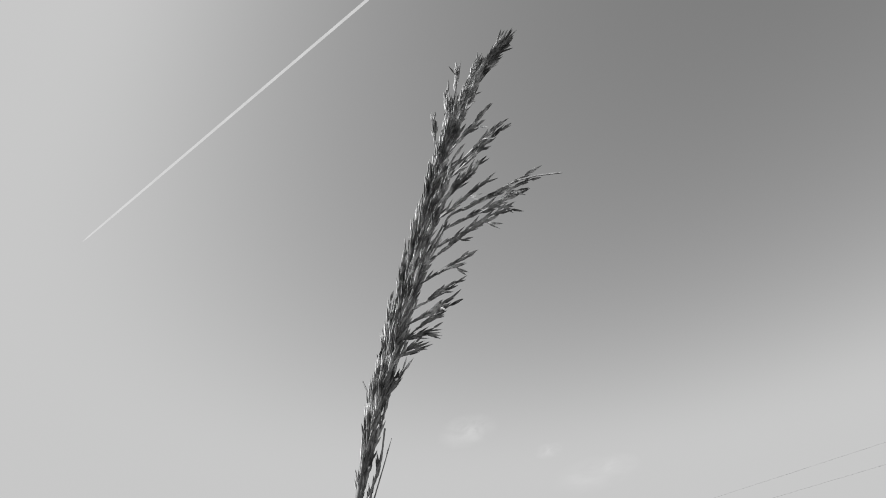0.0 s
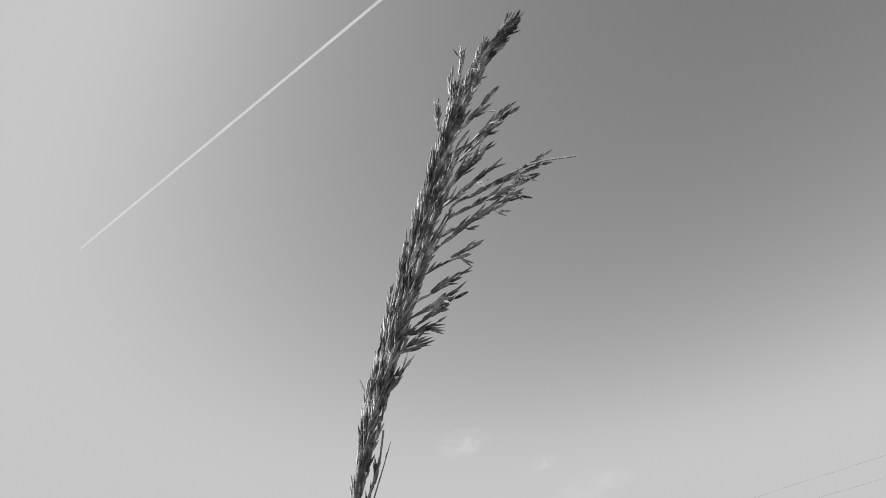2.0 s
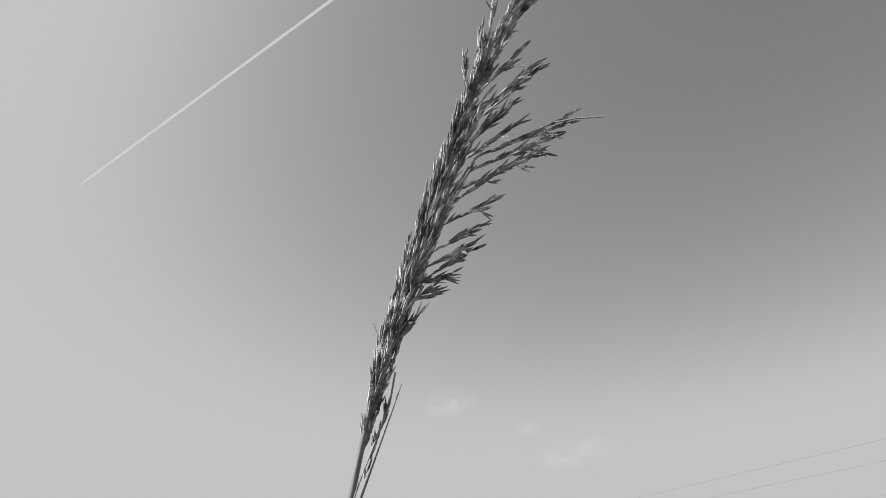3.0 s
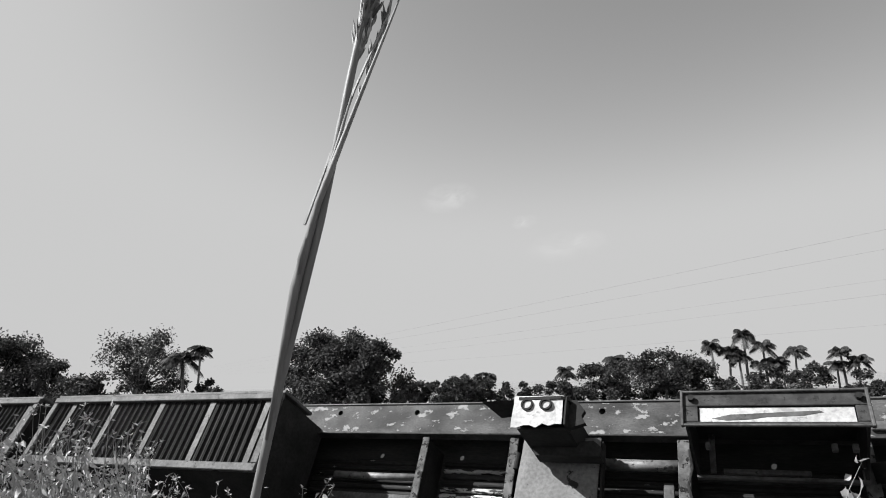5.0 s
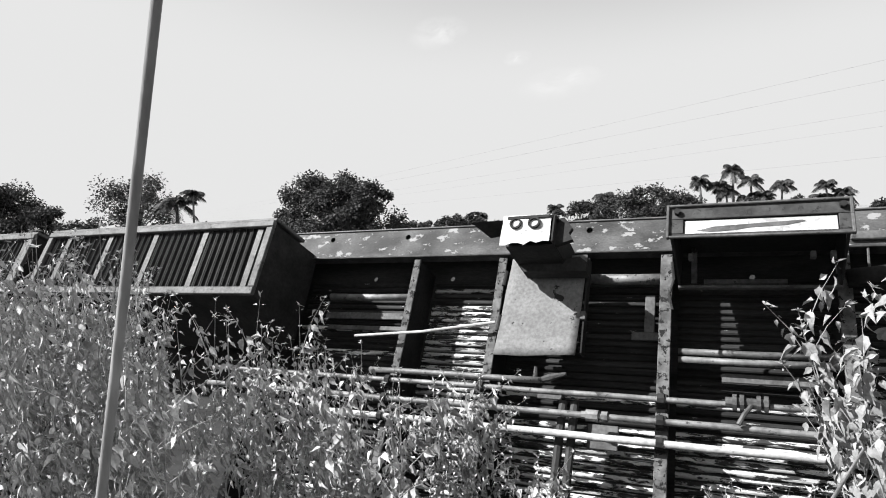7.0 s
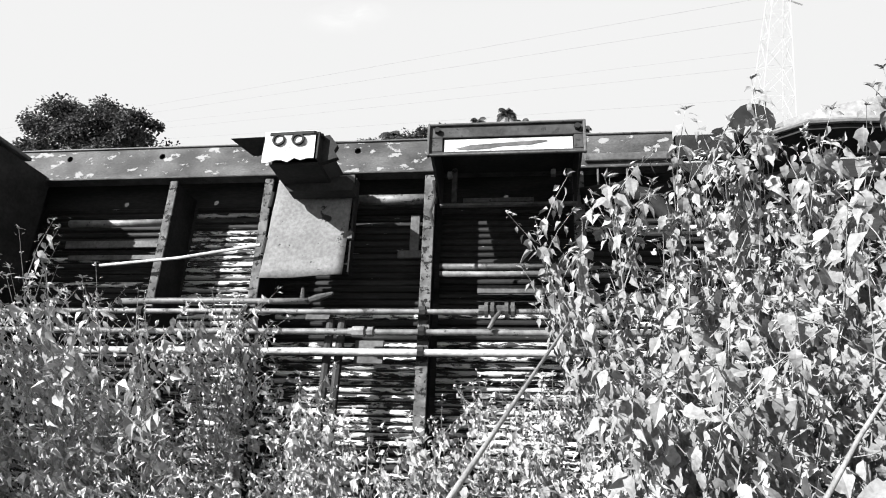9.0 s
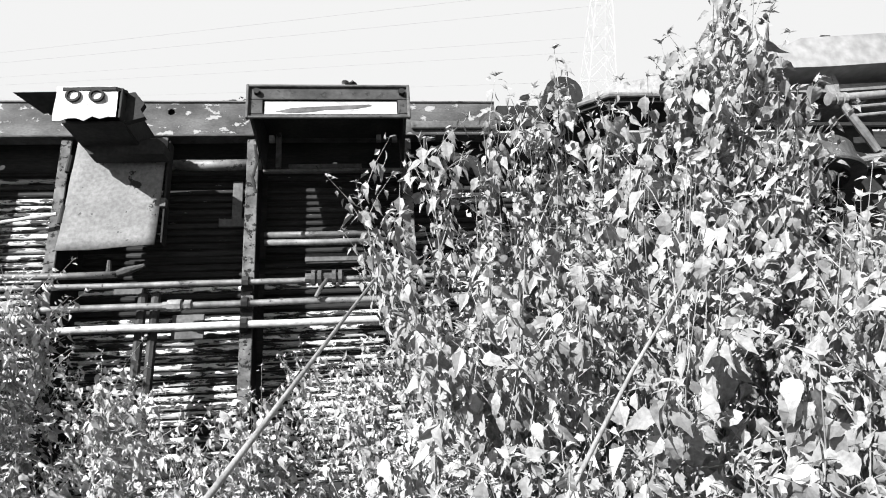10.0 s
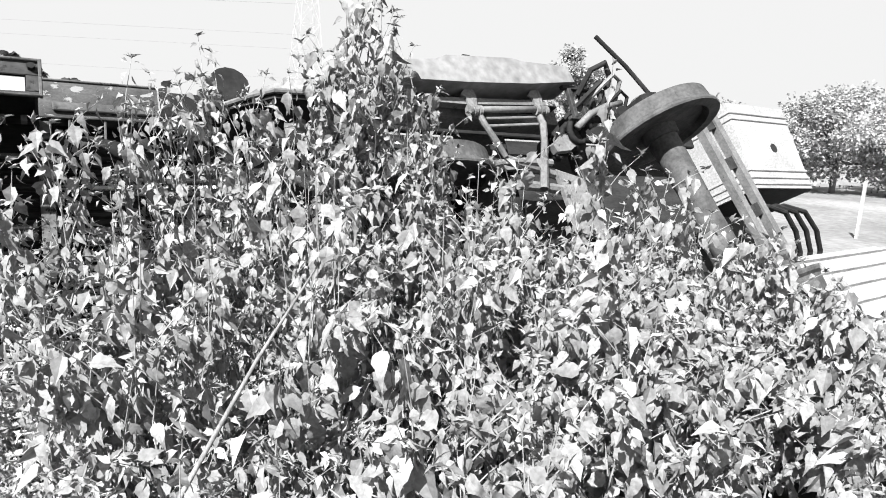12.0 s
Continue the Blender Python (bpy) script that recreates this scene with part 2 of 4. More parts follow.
# ---- the overturned coach: its underside leans back 30 degrees and faces the bank ----
LEAN = radians(30)
AX_U = Vector((1, 0, 0))
AX_V = Vector((0, -math.sin(LEAN), -math.cos(LEAN)))
AX_N = Vector((0, -math.cos(LEAN), math.sin(LEAN)))
COACH = Matrix.Translation((0, 5.06, 1.463)) @ Matrix((AX_U, -AX_V, AX_N)).transposed().to_4x4()
coach = thing("railway_coach", COACH, "wrecked railway coach lying on its side in weeds, rusty underframe bared", "railway coach")
rnd = random.Random(4)

# shell behind the floor, with a rounded roof
prof = [(-0.05, -0.40), (3.1, -0.40), (3.1, -1.9), (2.8, -2.5), (2.0, -2.8), (1.1, -2.8), (0.3, -2.5), (-0.05, -1.9)]
part("body_shell", slab(prof, -13.0, 7.2, lambda v, n, u: L(u, v, n)), M_BOX, coach, "dark coach body shell")
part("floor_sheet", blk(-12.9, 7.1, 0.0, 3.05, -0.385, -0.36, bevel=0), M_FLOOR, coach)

# sill with bored holes
def sill_mesh(u0, u1, v0, v1, holes, r):
    bm = bmesh.new()
    k = 16
    h = 0.055
    mid = 0.0
    cuts = sorted(holes)
    edges = [u0]
    for c in cuts:
        edges += [c - h, c + h]
    edges.append(u1)
    def quad(a0, a1, b0, b1):
        vs = [bm.verts.new(L(*p, 0)) for p in ((a0, b1), (a1, b1), (a1, b0), (a0, b0))]
        bm.faces.new(vs)
    for i in range(0, len(edges) - 1, 2):
        quad(edges[i], edges[i + 1], v0, v1)
    for c in cuts:
        quad(c - h, c + h, v0, mid - h)
        quad(c - h, c + h, mid + h, v1)
        ring, sq = [], []
        for q in range(k):
            a = 2 * math.pi * q / k
            x, y = math.cos(a), math.sin(a)
            s = h / max(abs(x), abs(y))
            ring.append(bm.verts.new(L(c + x * r, mid + y * r, 0)))
            sq.append(bm.verts.new(L(c + x * s, mid + y * s, 0)))
        for q in range(k):
            bm.faces.new((sq[q], ring[q], ring[(q + 1) % k], sq[(q + 1) % k]))
    bmesh.ops.remove_doubles(bm, verts=bm.verts, dist=1e-4)
    bmesh.ops.recalc_face_normals(bm, faces=bm.faces)
    if sum(f.normal.z for f in bm.faces) < 0:
        bmesh.ops.reverse_faces(bm, faces=bm.faces)
    return bm

sill = part("sill", sill_mesh(-12.8, 1.28, -0.07, 0.185, [-1.0 + 0.78 * i for i in range(-14, 3)], 0.024), M_SILL, coach, "long sill with peeling paint and bored holes")
so = sill.modifiers.new("thick", "SOLIDIFY")
so.thickness, so.offset = 0.012, -1
part("sill_flange", blk(-12.8, 1.28, 0.186, 0.2, -0.09, 0.02, 0.003), M_BEAM, coach)
part("sill_cap", blk(-12.8, 1.28, -0.085, -0.072, -0.36, 0.012, 0.003), M_RIM, coach)
# black where the sill is grey: shade behind the bogie put into colour
part("sill_extension", blk(1.3, 7.0, -0.07, 0.12, -0.08, -0.02, 0.01), M_BLACK, coach)

# cross beams
for u, wdt in ((-9.0, 0.07), (-6.6, 0.07), (-3.75, 0.07), (-2.42, 0.065), (-1.66, 0.07), (-0.44, 0.08), (0.61, 0.08), (1.75, 0.09), (4.0, 0.09)):
    # pale flange, black web: sun and shade are put into their colours
    beam = part("cross_beam", blk(u - wdt / 2, u + wdt / 2, 0.21, 3.0, -0.02, -0.006, 0.004), M_FLANGE, coach)
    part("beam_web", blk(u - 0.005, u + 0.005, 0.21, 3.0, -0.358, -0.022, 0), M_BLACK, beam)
# short doubled stanchions in the middle bay
for u in (-1.08, -1.0):
    part("stanchion", rod([L(u, 1.30, -0.02), L(u - 0.02, 2.2, -0.04)], 0.03), M_BEAM, coach)

# pipes: three long ones and a short capped one, clamped to the beams
def pipe_pts(u0, u1, v, n, wob, seed):
    r = random.Random(seed)
    c = int((u1 - u0) / 0.35) + 2
    return [L(u0 + (u1 - u0) * i / (c - 1), v + wob * (r.random() - 0.5), n + wob * (r.random() - 0.5)) for i in range(c)]

for u0, u1, v, rr, mat, lab in ((-4.2, 1.6, 1.262, 0.019, M_PIPE, ""), (-4.2, 1.6, 1.40, 0.021, M_PIPE, ""),
                                (-2.9, 1.6, 1.535, 0.024, M_WHITE_PIPE, "pale painted straight brake pipe"), (-2.6, -1.22, 1.19, 0.022, M_PIPE, "")):
    part("pipe", rod(pipe_pts(u0, u1, v, 0.06, 0.008, u1 + v), rr, 10), mat, coach, lab, True)
for u in (-2.42, -1.66, -0.44, 0.61):
    for v in (1.262, 1.40, 1.535):
        bm = blk(u - 0.035, u + 0.035, v - 0.045, v + 0.045, -0.006, 0.03, 0.006)
        tube(bm, [L(u - 0.02, v, 0.06), L(u + 0.02, v, 0.06)], 0.038, 8)
        part("pipe_clamp", bm, M_BLACK, coach)
# drain cock on the short pipe, union on the middle one, valve on the upper one
bm = rod([L(-1.22, 1.185, 0.06), L(-1.16, 1.17, 0.07), L(-1.05, 1.14, 0.08)], [0.022, 0.028, 0.012])
tube(bm, [L(-1.27, 1.18, 0.06), L(-1.27, 1.10, 0.07)], [0.02, 0.012])
part("drain_cock", bm, M_BEAM, coach)
bm = rod([L(-0.93, 1.40, 0.06), L(-0.9, 1.40, 0.06), L(-0.9, 1.40, 0.06), L(-0.82, 1.40, 0.06)], [0.026, 0.026, 0.038, 0.038])
tube(bm, [L(-0.80, 1.40, 0.06), L(-0.76, 1.40, 0.06)], 0.034)
part("pipe_union", bm, M_PIPE, coach)
bm = rod([L(-0.07, 1.25, 0.06), L(0.17, 1.25, 0.06)], 0.032, 10)
for u in (-0.02, 0.02, 0.11, 0.15):
    tube(bm, [L(u - 0.012, 1.25, 0.06), L(u + 0.012, 1.25, 0.06)], 0.05, 10)
tube(bm, [L(0.07, 1.27, 0.09), L(0.03, 1.33, 0.11), L(0.0, 1.39, 0.11)], 0.014)
part("isolating_valve", bm, M_RIM, coach)
part("brace_rod", rod([L(-2.8, 0.93, 0.08), L(-2.2, 0.88, 0.09), L(-1.62, 0.78, 0.07)], 0.012), M_WHITE_PIPE, coach, "flaking pale brace rod")

# floor longitudinals and odd plates between the beams
for u0, u1, v, rr, n in ((-1.0, -0.40, 0.36, 0.04, -0.10), (-0.36, 0.55, 0.89, 0.022, -0.10), (-0.36, 0.55, 0.945, 0.022, -0.10), (-3.3, -2.46, 0.50, 0.03, -0.14)):
    part("conduit", rod([L(u0, v, n), L((u0 + u1) / 2, v + 0.004, n), L(u1, v, n)], rr, 10), M_PIPE, coach, smooth=True)
for u0, u1, v0, v1, n0 in ((-0.68, -0.46, 0.74, 0.80, -0.16), (-0.60, -0.53, 0.45, 0.74, -0.18), (-3.35, -2.5, 0.62, 0.68, -0.2), (-3.3, -2.5, 0.74, 0.78, -0.2), (-1.3, -1.12, 1.20, 1.27, -0.12), (-0.92, -0.72, 1.42, 1.58, -0.1), (-0.1, 0.5, 1.0, 1.06, -0.18)):
    part("bracket_plate", blk(u0, u1, v0, v1, n0 - 0.02, n0, 0.004), M_RIM, coach)

# hinged flap, ajar, with a curled lower edge
bm = bmesh.new()
nu, nv = 10, 12
grid = [[None] * (nv + 1) for _ in range(nu + 1)]
for i in range(nu + 1):
    for j in range(nv + 1):
        a, b = i / nu, j / nv
        u = -1.555 - 0.045 * b + a * (0.585 + 0.02 * b)
        v = 0.26 + 0.765 * b + 0.006 * math.sin(a * 5) * b
        n = 0.06 + 0.05 * a + 0.010 * noise.noise((a * 4, b * 4, 0)) + 0.012 * b ** 8
        grid[i][j] = bm.verts.new(L(u, v, n))
for i in range(nu):
    for j in range(nv):
        bm.faces.new((grid[i][j], grid[i][j + 1], grid[i + 1][j + 1], grid[i + 1][j]))
flap = part("hinged_flap", bm, M_FLAP, coach, "dented grey sheet-metal flap", True)
so = flap.modifiers.new("thick", "SOLIDIFY")
so.thickness = 0.008
for v in (0.42, 0.78):
    part("hinge", rod([L(-1.59, v - 0.06, 0.05), L(-1.60, v + 0.06, 0.05)], 0.018), M_BLACK, flap)
part("flap_edge", blk(-0.968, -0.955, 0.28, 1.0, 0.02, 0.10, 0.002), M_BLACK, flap)
part("latch", blk(-0.985, -0.945, 0.70, 0.76, 0.08, 0.12, 0.004), M_RIM, flap)

# torn junction box with two round glands
jbox = part("junction_box", slab([(-1.44, 0.06), (-1.10, 0.02), (-1.07, 0.58), (-1.12, 0.62), (-1.42, 0.61)], 0.205, 0.225,
            lambda u, n, v: L(u, v + 0.02 * 0, n)), M_BLACK, coach, "torn black junction box with pale gland plate")
part("side_plate", blk(-1.10, -1.085, 0.2, 0.40, 0.02, 0.6, 0.003), M_BLACK, jbox)
part("side_plate", blk(-1.44, -1.425, 0.2, 0.36, 0.02, 0.6, 0.003), M_BLACK, jbox)
part("bottom_plate", blk(-1.43, -1.09, 0.395, 0.41, 0.02, 0.55, 0.003), M_BLACK, jbox)
bm = bmesh.new()
g = [[bm.verts.new(L(-1.455 + 0.345 * i / 8, 0.195 + (0.20 + 0.035 * noise.noise((i * 0.9, 0, 0)) + 0.03 * (1 - i / 8)) * j / 4, 0.605 + 0.012 * noise.noise((i * 0.5, j * 0.5, 2)))) for j in range(5)] for i in range(9)]
for i in range(8):
    for j in range(4):
        bm.faces.new((g[i][j], g[i][j + 1], g[i + 1][j + 1], g[i + 1][j]))
face = part("gland_plate", bm, M_PALE, jbox, "chalky white gland plate")
so = face.modifiers.new("thick", "SOLIDIFY")
so.thickness = 0.006
for u in (-1.355, -1.225):
    bm = bmesh.new()
    rr = [(0.030, 0.606), (0.043, 0.606), (0.043, 0.622), (0.030, 0.622)]
    rings = []
    for q in range(16):
        a = 2 * math.pi * q / 16
        rings.append([bm.verts.new(L(u + math.cos(a) * r, 0.262 + math.sin(a) * r, n)) for r, n in rr])
    for q in range(16):
        for s in range(4):
            bm.faces.new((rings[q][s], rings[q][(s + 1) % 4], rings[(q + 1) % 16][(s + 1) % 4], rings[(q + 1) % 16][s]))
    bmesh.ops.recalc_face_normals(bm, faces=bm.faces)
    part("gland_ring", bm, M_BLACK, jbox)
part("torn_lid", slab([(-1.72, 0.205), (-1.46, 0.2), (-1.46, 0.31), (-1.62, 0.33)], 0.55, 0.556, lambda u, v, n: L(u, 0.205 + 0.35 * (v - 0.205), n - 1.3 * (v - 0.205))), M_BLACK, jbox)
part("torn_lug", slab([(-1.09, 0.2), (-1.04, 0.19), (-0.98, 0.27), (-1.0, 0.31), (-0.97, 0.36), (-1.09, 0.40)], 0.5, 0.54, lambda u, v, n: L(u, v, n)), M_BLACK, jbox)
# black slab added for the shade beneath the box
part("lower_skirt", slab([(-1.42, 0.40), (-0.98, 0.36), (-0.93, 0.40), (-0.93, 0.47), (-1.38, 0.47)], 0.16, 0.28, lambda u, v, n: L(u, v, n)), M_BLACK, jbox)

# open battery crate with a pale inset panel
crate = part("battery_crate", blk(-0.35, 0.585, 0.20, 0.212, 0.0, 0.6, 0.003), M_BLACK, coach, "open black battery crate on the underframe")
for u0, u1 in ((-0.35, -0.335), (0.57, 0.585)):
    part("crate_side", slab([(0.213, 0.6), (0.41, 0.6), (0.50, 0.08), (0.213, 0.0)], u0, u1, lambda v, n, u: L(u, v, n)), M_BLACK, crate)
for v0, v1, u0, u1 in ((0.195, 0.285, -0.36, 0.595), (0.385, 0.415, -0.36, 0.595), (0.286, 0.384, -0.36, -0.275), (0.286, 0.384, 0.535, 0.595)):
    part("front_rail", blk(u0, u1, v0, v1, 0.6, 0.612, 0.003), M_BEAM, crate)
for v0, v1, u0, u1 in ((0.19, 0.205, -0.365, 0.6), (0.405, 0.42, -0.365, 0.6)):
    part("front_lip", blk(u0, u1, v0, v1, 0.612, 0.63, 0.004), M_RIM, crate)
part("front_lip", blk(-0.372, -0.355, 0.19, 0.42, 0.6, 0.632, 0.004), M_RIM, crate)
part("front_lip", blk(0.592, 0.61, 0.19, 0.42, 0.6, 0.632, 0.004), M_RIM, crate)
panel = part("inset_panel", blk(-0.27, 0.532, 0.288, 0.382, 0.588, 0.597, 0.003), M_PALE, crate, "chalky white inset panel, streaked")
part("grime_streak", slab([(-0.2, 0.36), (-0.1, 0.335), (0.1, 0.325), (0.2, 0.32), (0.36, 0.312), (0.38, 0.322), (0.28, 0.343), (0.1, 0.35), (0.0, 0.366), (-0.12, 0.372)], 0.597, 0.599, lambda u, v, n: L(u, v, n)), M_RIM, panel)
for u in (-0.31, 0.56):
    part("bolt", rod([L(u, 0.24, 0.612), L(u, 0.24, 0.64)], 0.02, 6), M_BLACK, crate)
part("bottom_rail", blk(-0.35, 0.585, 0.495, 0.515, 0.06, 0.1, 0.003), M_RIM, crate)
part("back_rail", blk(-0.2, 0.3, 0.40, 0.43, -0.05, -0.02, 0.003), M_RIM, crate)
part("stay", blk(-0.27, -0.235, 0.22, 0.48, 0.07, 0.1, 0.003), M_RIM, crate)
for u in (-0.26, 0.40, 0.5):
    part("lug", blk(u, u + 0.03, 0.43, 0.47, 0.40, 0.44, 0.003), M_RIM, crate)
part("hanging_cable", rod([L(-0.37, 0.42, 0.3), L(-0.36, 0.52, 0.26), L(-0.39, 0.62, 0.24), L(-0.37, 0.72, 0.22)], 0.01, 6), M_BEAM, coach)
part("air_hose", rod([L(0.62, 0.42, 0.02), L(0.85, 0.40, 0.05), L(1.05, 0.46, 0.08), L(1.18, 0.62, 0.1), L(1.2, 0.85, 0.08)], 0.06, 10), M_BLACK, coach, smooth=True)
for u in (0.75, 0.95):
    part("hose_hanger", rod([L(u, 0.2, 0.0), L(u - 0.01, 0.38, 0.03)], 0.008, 6), M_RIM, coach)
part("sill_patch", blk(0.66, 1.25, 0.09, 0.15, 0.004, 0.03, 0.006), M_RIM, coach)

# two louvred equipment boxes
def louvre_box(u0, u1):
    b = part("louvre_box", slab([(0.15, 0.58), (0.15, -0.05), (1.05, -0.05), (0.79, 0.58)], u0, u1, lambda v, n, u: L(u, v, n)), M_BLACK, coach, "dark equipment box with upright louvre slats")
    for v0, v1, a, c in ((0.13, 0.185, u0 - 0.01, u1 + 0.01), (0.735, 0.80, u0 - 0.01, u1 + 0.01)):
        part("frame_rail", blk(a, c, v0, v1, 0.582, 0.625, 0.006), M_RIM, b)
    for a in (u0 - 0.01, u1 - 0.06):
        part("frame_stile", blk(a, a + 0.07, 0.187, 0.733, 0.582, 0.62, 0.006), M_RIM, b)
    c = int((u1 - u0 - 0.15) / 0.078)
    for i in range(c):
        u = u0 + 0.1 + (u1 - u0 - 0.2) * (i + 0.5) / c
        wide = (i % 8) in (2,)
        w = 0.030 if wide else 0.010
        tw = 0.0 if wide else 0.02
        part("louvre_slat", slab([(u - w, 0.584), (u + w, 0.584 + tw), (u + w, 0.590 + tw), (u - w, 0.590)], 0.19, 0.73, lambda p, q, v: L(p, v, q)), M_RIM if wide or i % 3 == 0 else M_BOX, b)
    part("lid_lip", blk(u0, u1 + 0.02, 0.10, 0.128, 0.2, 0.61, 0.005), M_RIM, b)
    return b

louvre_box(-6.42, -3.5)
louvre_box(-9.6, -6.7)

# ---- bogie under the coach end ----
bogie = thing("bogie", COACH, "overturned coach bogie with side frame, springs and brake rigging", "bogie")
arch = [(1.62, 0.02), (1.70, 0.25), (1.82, 0.48), (2.0, 0.62), (2.25, 0.71), (2.6, 0.74), (2.9, 0.60), (4.3, 0.60), (4.35, 0.42), (2.9, 0.42), (2.3, 0.52), (2.05, 0.40), (1.92, 0.2), (1.85, 0.0)]
part("side_frame", slab(arch, 0.16, 0.34, lambda u, n, v: L(u, v, n)), M_CAST, bogie, "curved grey cast side frame")
part("side_frame", slab(arch, 2.4, 2.58, lambda u, n, v: L(u, v, n)), M_CAST, bogie)
part("rubbing_plate", slab([(1.60, 0.1), (1.60, 0.56), (1.71, 0.64), (1.83, 0.73), (2.04, 0.74), (2.3, 0.73), (2.3, 0.5)], 0.345, 0.38, lambda u, n, v: L(u, v, n)), M_BLACK, bogie)
part("plate_rim", rod([L(1.58, 0.34, 0.55), L(1.70, 0.34, 0.66), L(1.83, 0.34, 0.75), L(2.04, 0.34, 0.76), L(2.32, 0.34, 0.745)], 0.018, 8), M_CAST, bogie)
cap = part("side_cap", slab([(2.99, 0.06), (3.09, 0.014), (3.70, -0.037), (3.80, -0.02), (4.27, -0.03), (4.31, 0.109), (3.83, 0.175), (3.235, 0.223), (2.70, 0.247), (2.70, 0.10)], 0.62, 0.9, lambda u, v, n: L(u, v, n)), M_CAP, bogie, "long grey bogie side cover")
for u in (3.27, 3.45):
    part("bolt", blk(u, u + 0.07, -0.045, -0.015, 0.80, 0.86, 0.004), M_BLACK, cap)
# black strip in place of the shade on the cover's underside
part("cap_lip", blk(2.75, 4.2, 0.25, 0.262, 0.60, 0.74, 0.003), M_BLACK, cap)
part("bolster_rail", slab([(2.6, 0.31), (4.05, 0.235), (4.05, 0.275), (3.25, 0.33), (2.9, 0.33)], 0.70, 0.775, lambda u, v, n: L(u, v, n)), M_CAST, bogie)
for u, v in ((3.30, 0.135), (3.95, 0.085)):
    h = part("hanger_bracket", slab([(u + 0.02, v), (u + 0.05, v + 0.14), (u + 0.03, v + 0.25), (u - 0.03, v + 0.26), (u - 0.045, v + 0.15), (u - 0.085, v + 0.13)], 0.78, 0.80, lambda p, q, n: L(p, q, n)), M_CAST, bogie)
    part("bracket_web", slab([(0.802, v + 0.02), (0.802, v + 0.25), (0.70, v + 0.25)], u + 0.01, u + 0.025, lambda n, q, p: L(p, q, n)), M_CAST, h)
    for d in (-0.045, 0.0, 0.045):
        part("bracket_eye", rod([L(u + d - 0.012, v + 0.26, 0.80), L(u + d + 0.012, v + 0.26, 0.80)], 0.042, 12), M_CAST, h)
part("pivot_bar", rod([L(3.25, 0.392, 0.80), L(3.6, 0.362, 0.80), L(4.0, 0.330, 0.80)], 0.026, 10), M_CAST, bogie, smooth=True)
for v0, v1 in ((0.440, 0.392), (0.503, 0.452)):
    part("tie_rod", rod([L(3.38, v0, 0.77), L(3.91, v1, 0.77)], 0.012, 8), M_CAST, bogie)
part("swing_link", rod([L(3.34, 0.41, 0.79), L(3.37, 0.50, 0.79), L(3.45, 0.62, 0.77), L(3.53, 0.73, 0.74)], [0.026, 0.024, 0.026, 0.022], 8), M_CAST, bogie)
part("swing_link", rod([L(3.925, 0.37, 0.79), L(3.945, 0.46, 0.79), L(3.92, 0.60, 0.78), L(3.80, 1.0, 0.76)], [0.024, 0.03, 0.028, 0.034], 8), M_CAST, bogie)
part("brake_lever", slab([(3.38, 0.60), (3.62, 0.66), (3.80, 0.66), (3.80, 0.74), (3.55, 0.76), (3.36, 0.70)], 0.52, 0.56, lambda u, v, n: L(u, v, n)), M_CAST, bogie)
part("brake_beam", rod([L(3.35, 0.80, 0.72), L(3.6, 0.76, 0.74), L(3.95, 0.78, 0.76)], [0.022, 0.026, 0.03], 8), M_CAST, bogie)
part("brake_block", slab([(4.02, 0.62), (4.15, 0.52), (4.28, 0.53), (4.30, 0.60), (4.2, 0.66), (4.05, 0.68)], 0.70, 0.76, lambda u, v, n: L(u, v, n)), M_CAST, bogie)
part("equaliser_plate", slab([(4.0, 0.84), (4.26, 0.90), (4.38, 1.45), (4.05, 1.35)], 0.70, 0.74, lambda u, v, n: L(u, v, n)), M_CAST, bogie)
part("flexible_pipe", rod([L(4.25, 0.50, 0.84), L(4.38, 0.40, 0.90), L(4.55, 0.34, 0.95), L(4.70, 0.31, 0.96)], 0.03, 8), M_CAST, bogie, smooth=True)
def coil(u, v, n0, n1, r, wire, turns):
    c = turns * 10
    return rod([L(u + r * math.cos(2 * math.pi * i / 10), v + r * math.sin(2 * math.pi * i / 10), n0 + (n1 - n0) * i / c) for i in range(c + 1)], wire, 6)
for u, v, n0, n1 in ((1.62, 0.2, 0.2, 0.5), (4.3, 0.5, 0.35, 0.85)):
    part("coil_spring", coil(u, v, n0, n1, 0.10, 0.026, 5), M_BLACK, bogie, "black coil spring", True)
part("spring_pot", rod([L(1.62, 0.2, 0.48), L(1.62, 0.2, 0.56)], 0.125, 14), M_BLACK, bogie)
part("bolster", blk(3.3, 3.8, 0.4, 2.4, 0.15, 0.5, 0.03), M_BLACK, bogie)
part("cross_frame", blk(4.4, 4.55, 0.25, 2.5, 0.5, 0.62, 0.01), M_BEAM, bogie)
for k in range(4):
    part("ladder_bar", blk(4.25 + 0.12 * k, 4.29 + 0.12 * k, 0.12, 0.42, 0.82, 0.86, 0.004), M_BEAM, bogie)
for v in (0.12, 0.40):
    part("ladder_rail", blk(4.2, 4.75, v, v + 0.03, 0.82, 0.86, 0.004), M_BEAM, bogie)
for u0, v0, u1, v1 in ((3.55, 0.75, 4.3, 0.9), (3.6, 0.95, 4.2, 0.98)):
    part("brake_rod", rod([L(u0, v0, 0.72), L((u0 + u1) / 2, (v0 + v1) / 2, 0.70), L(u1, v1, 0.66)], 0.04, 8), M_CAST, bogie)

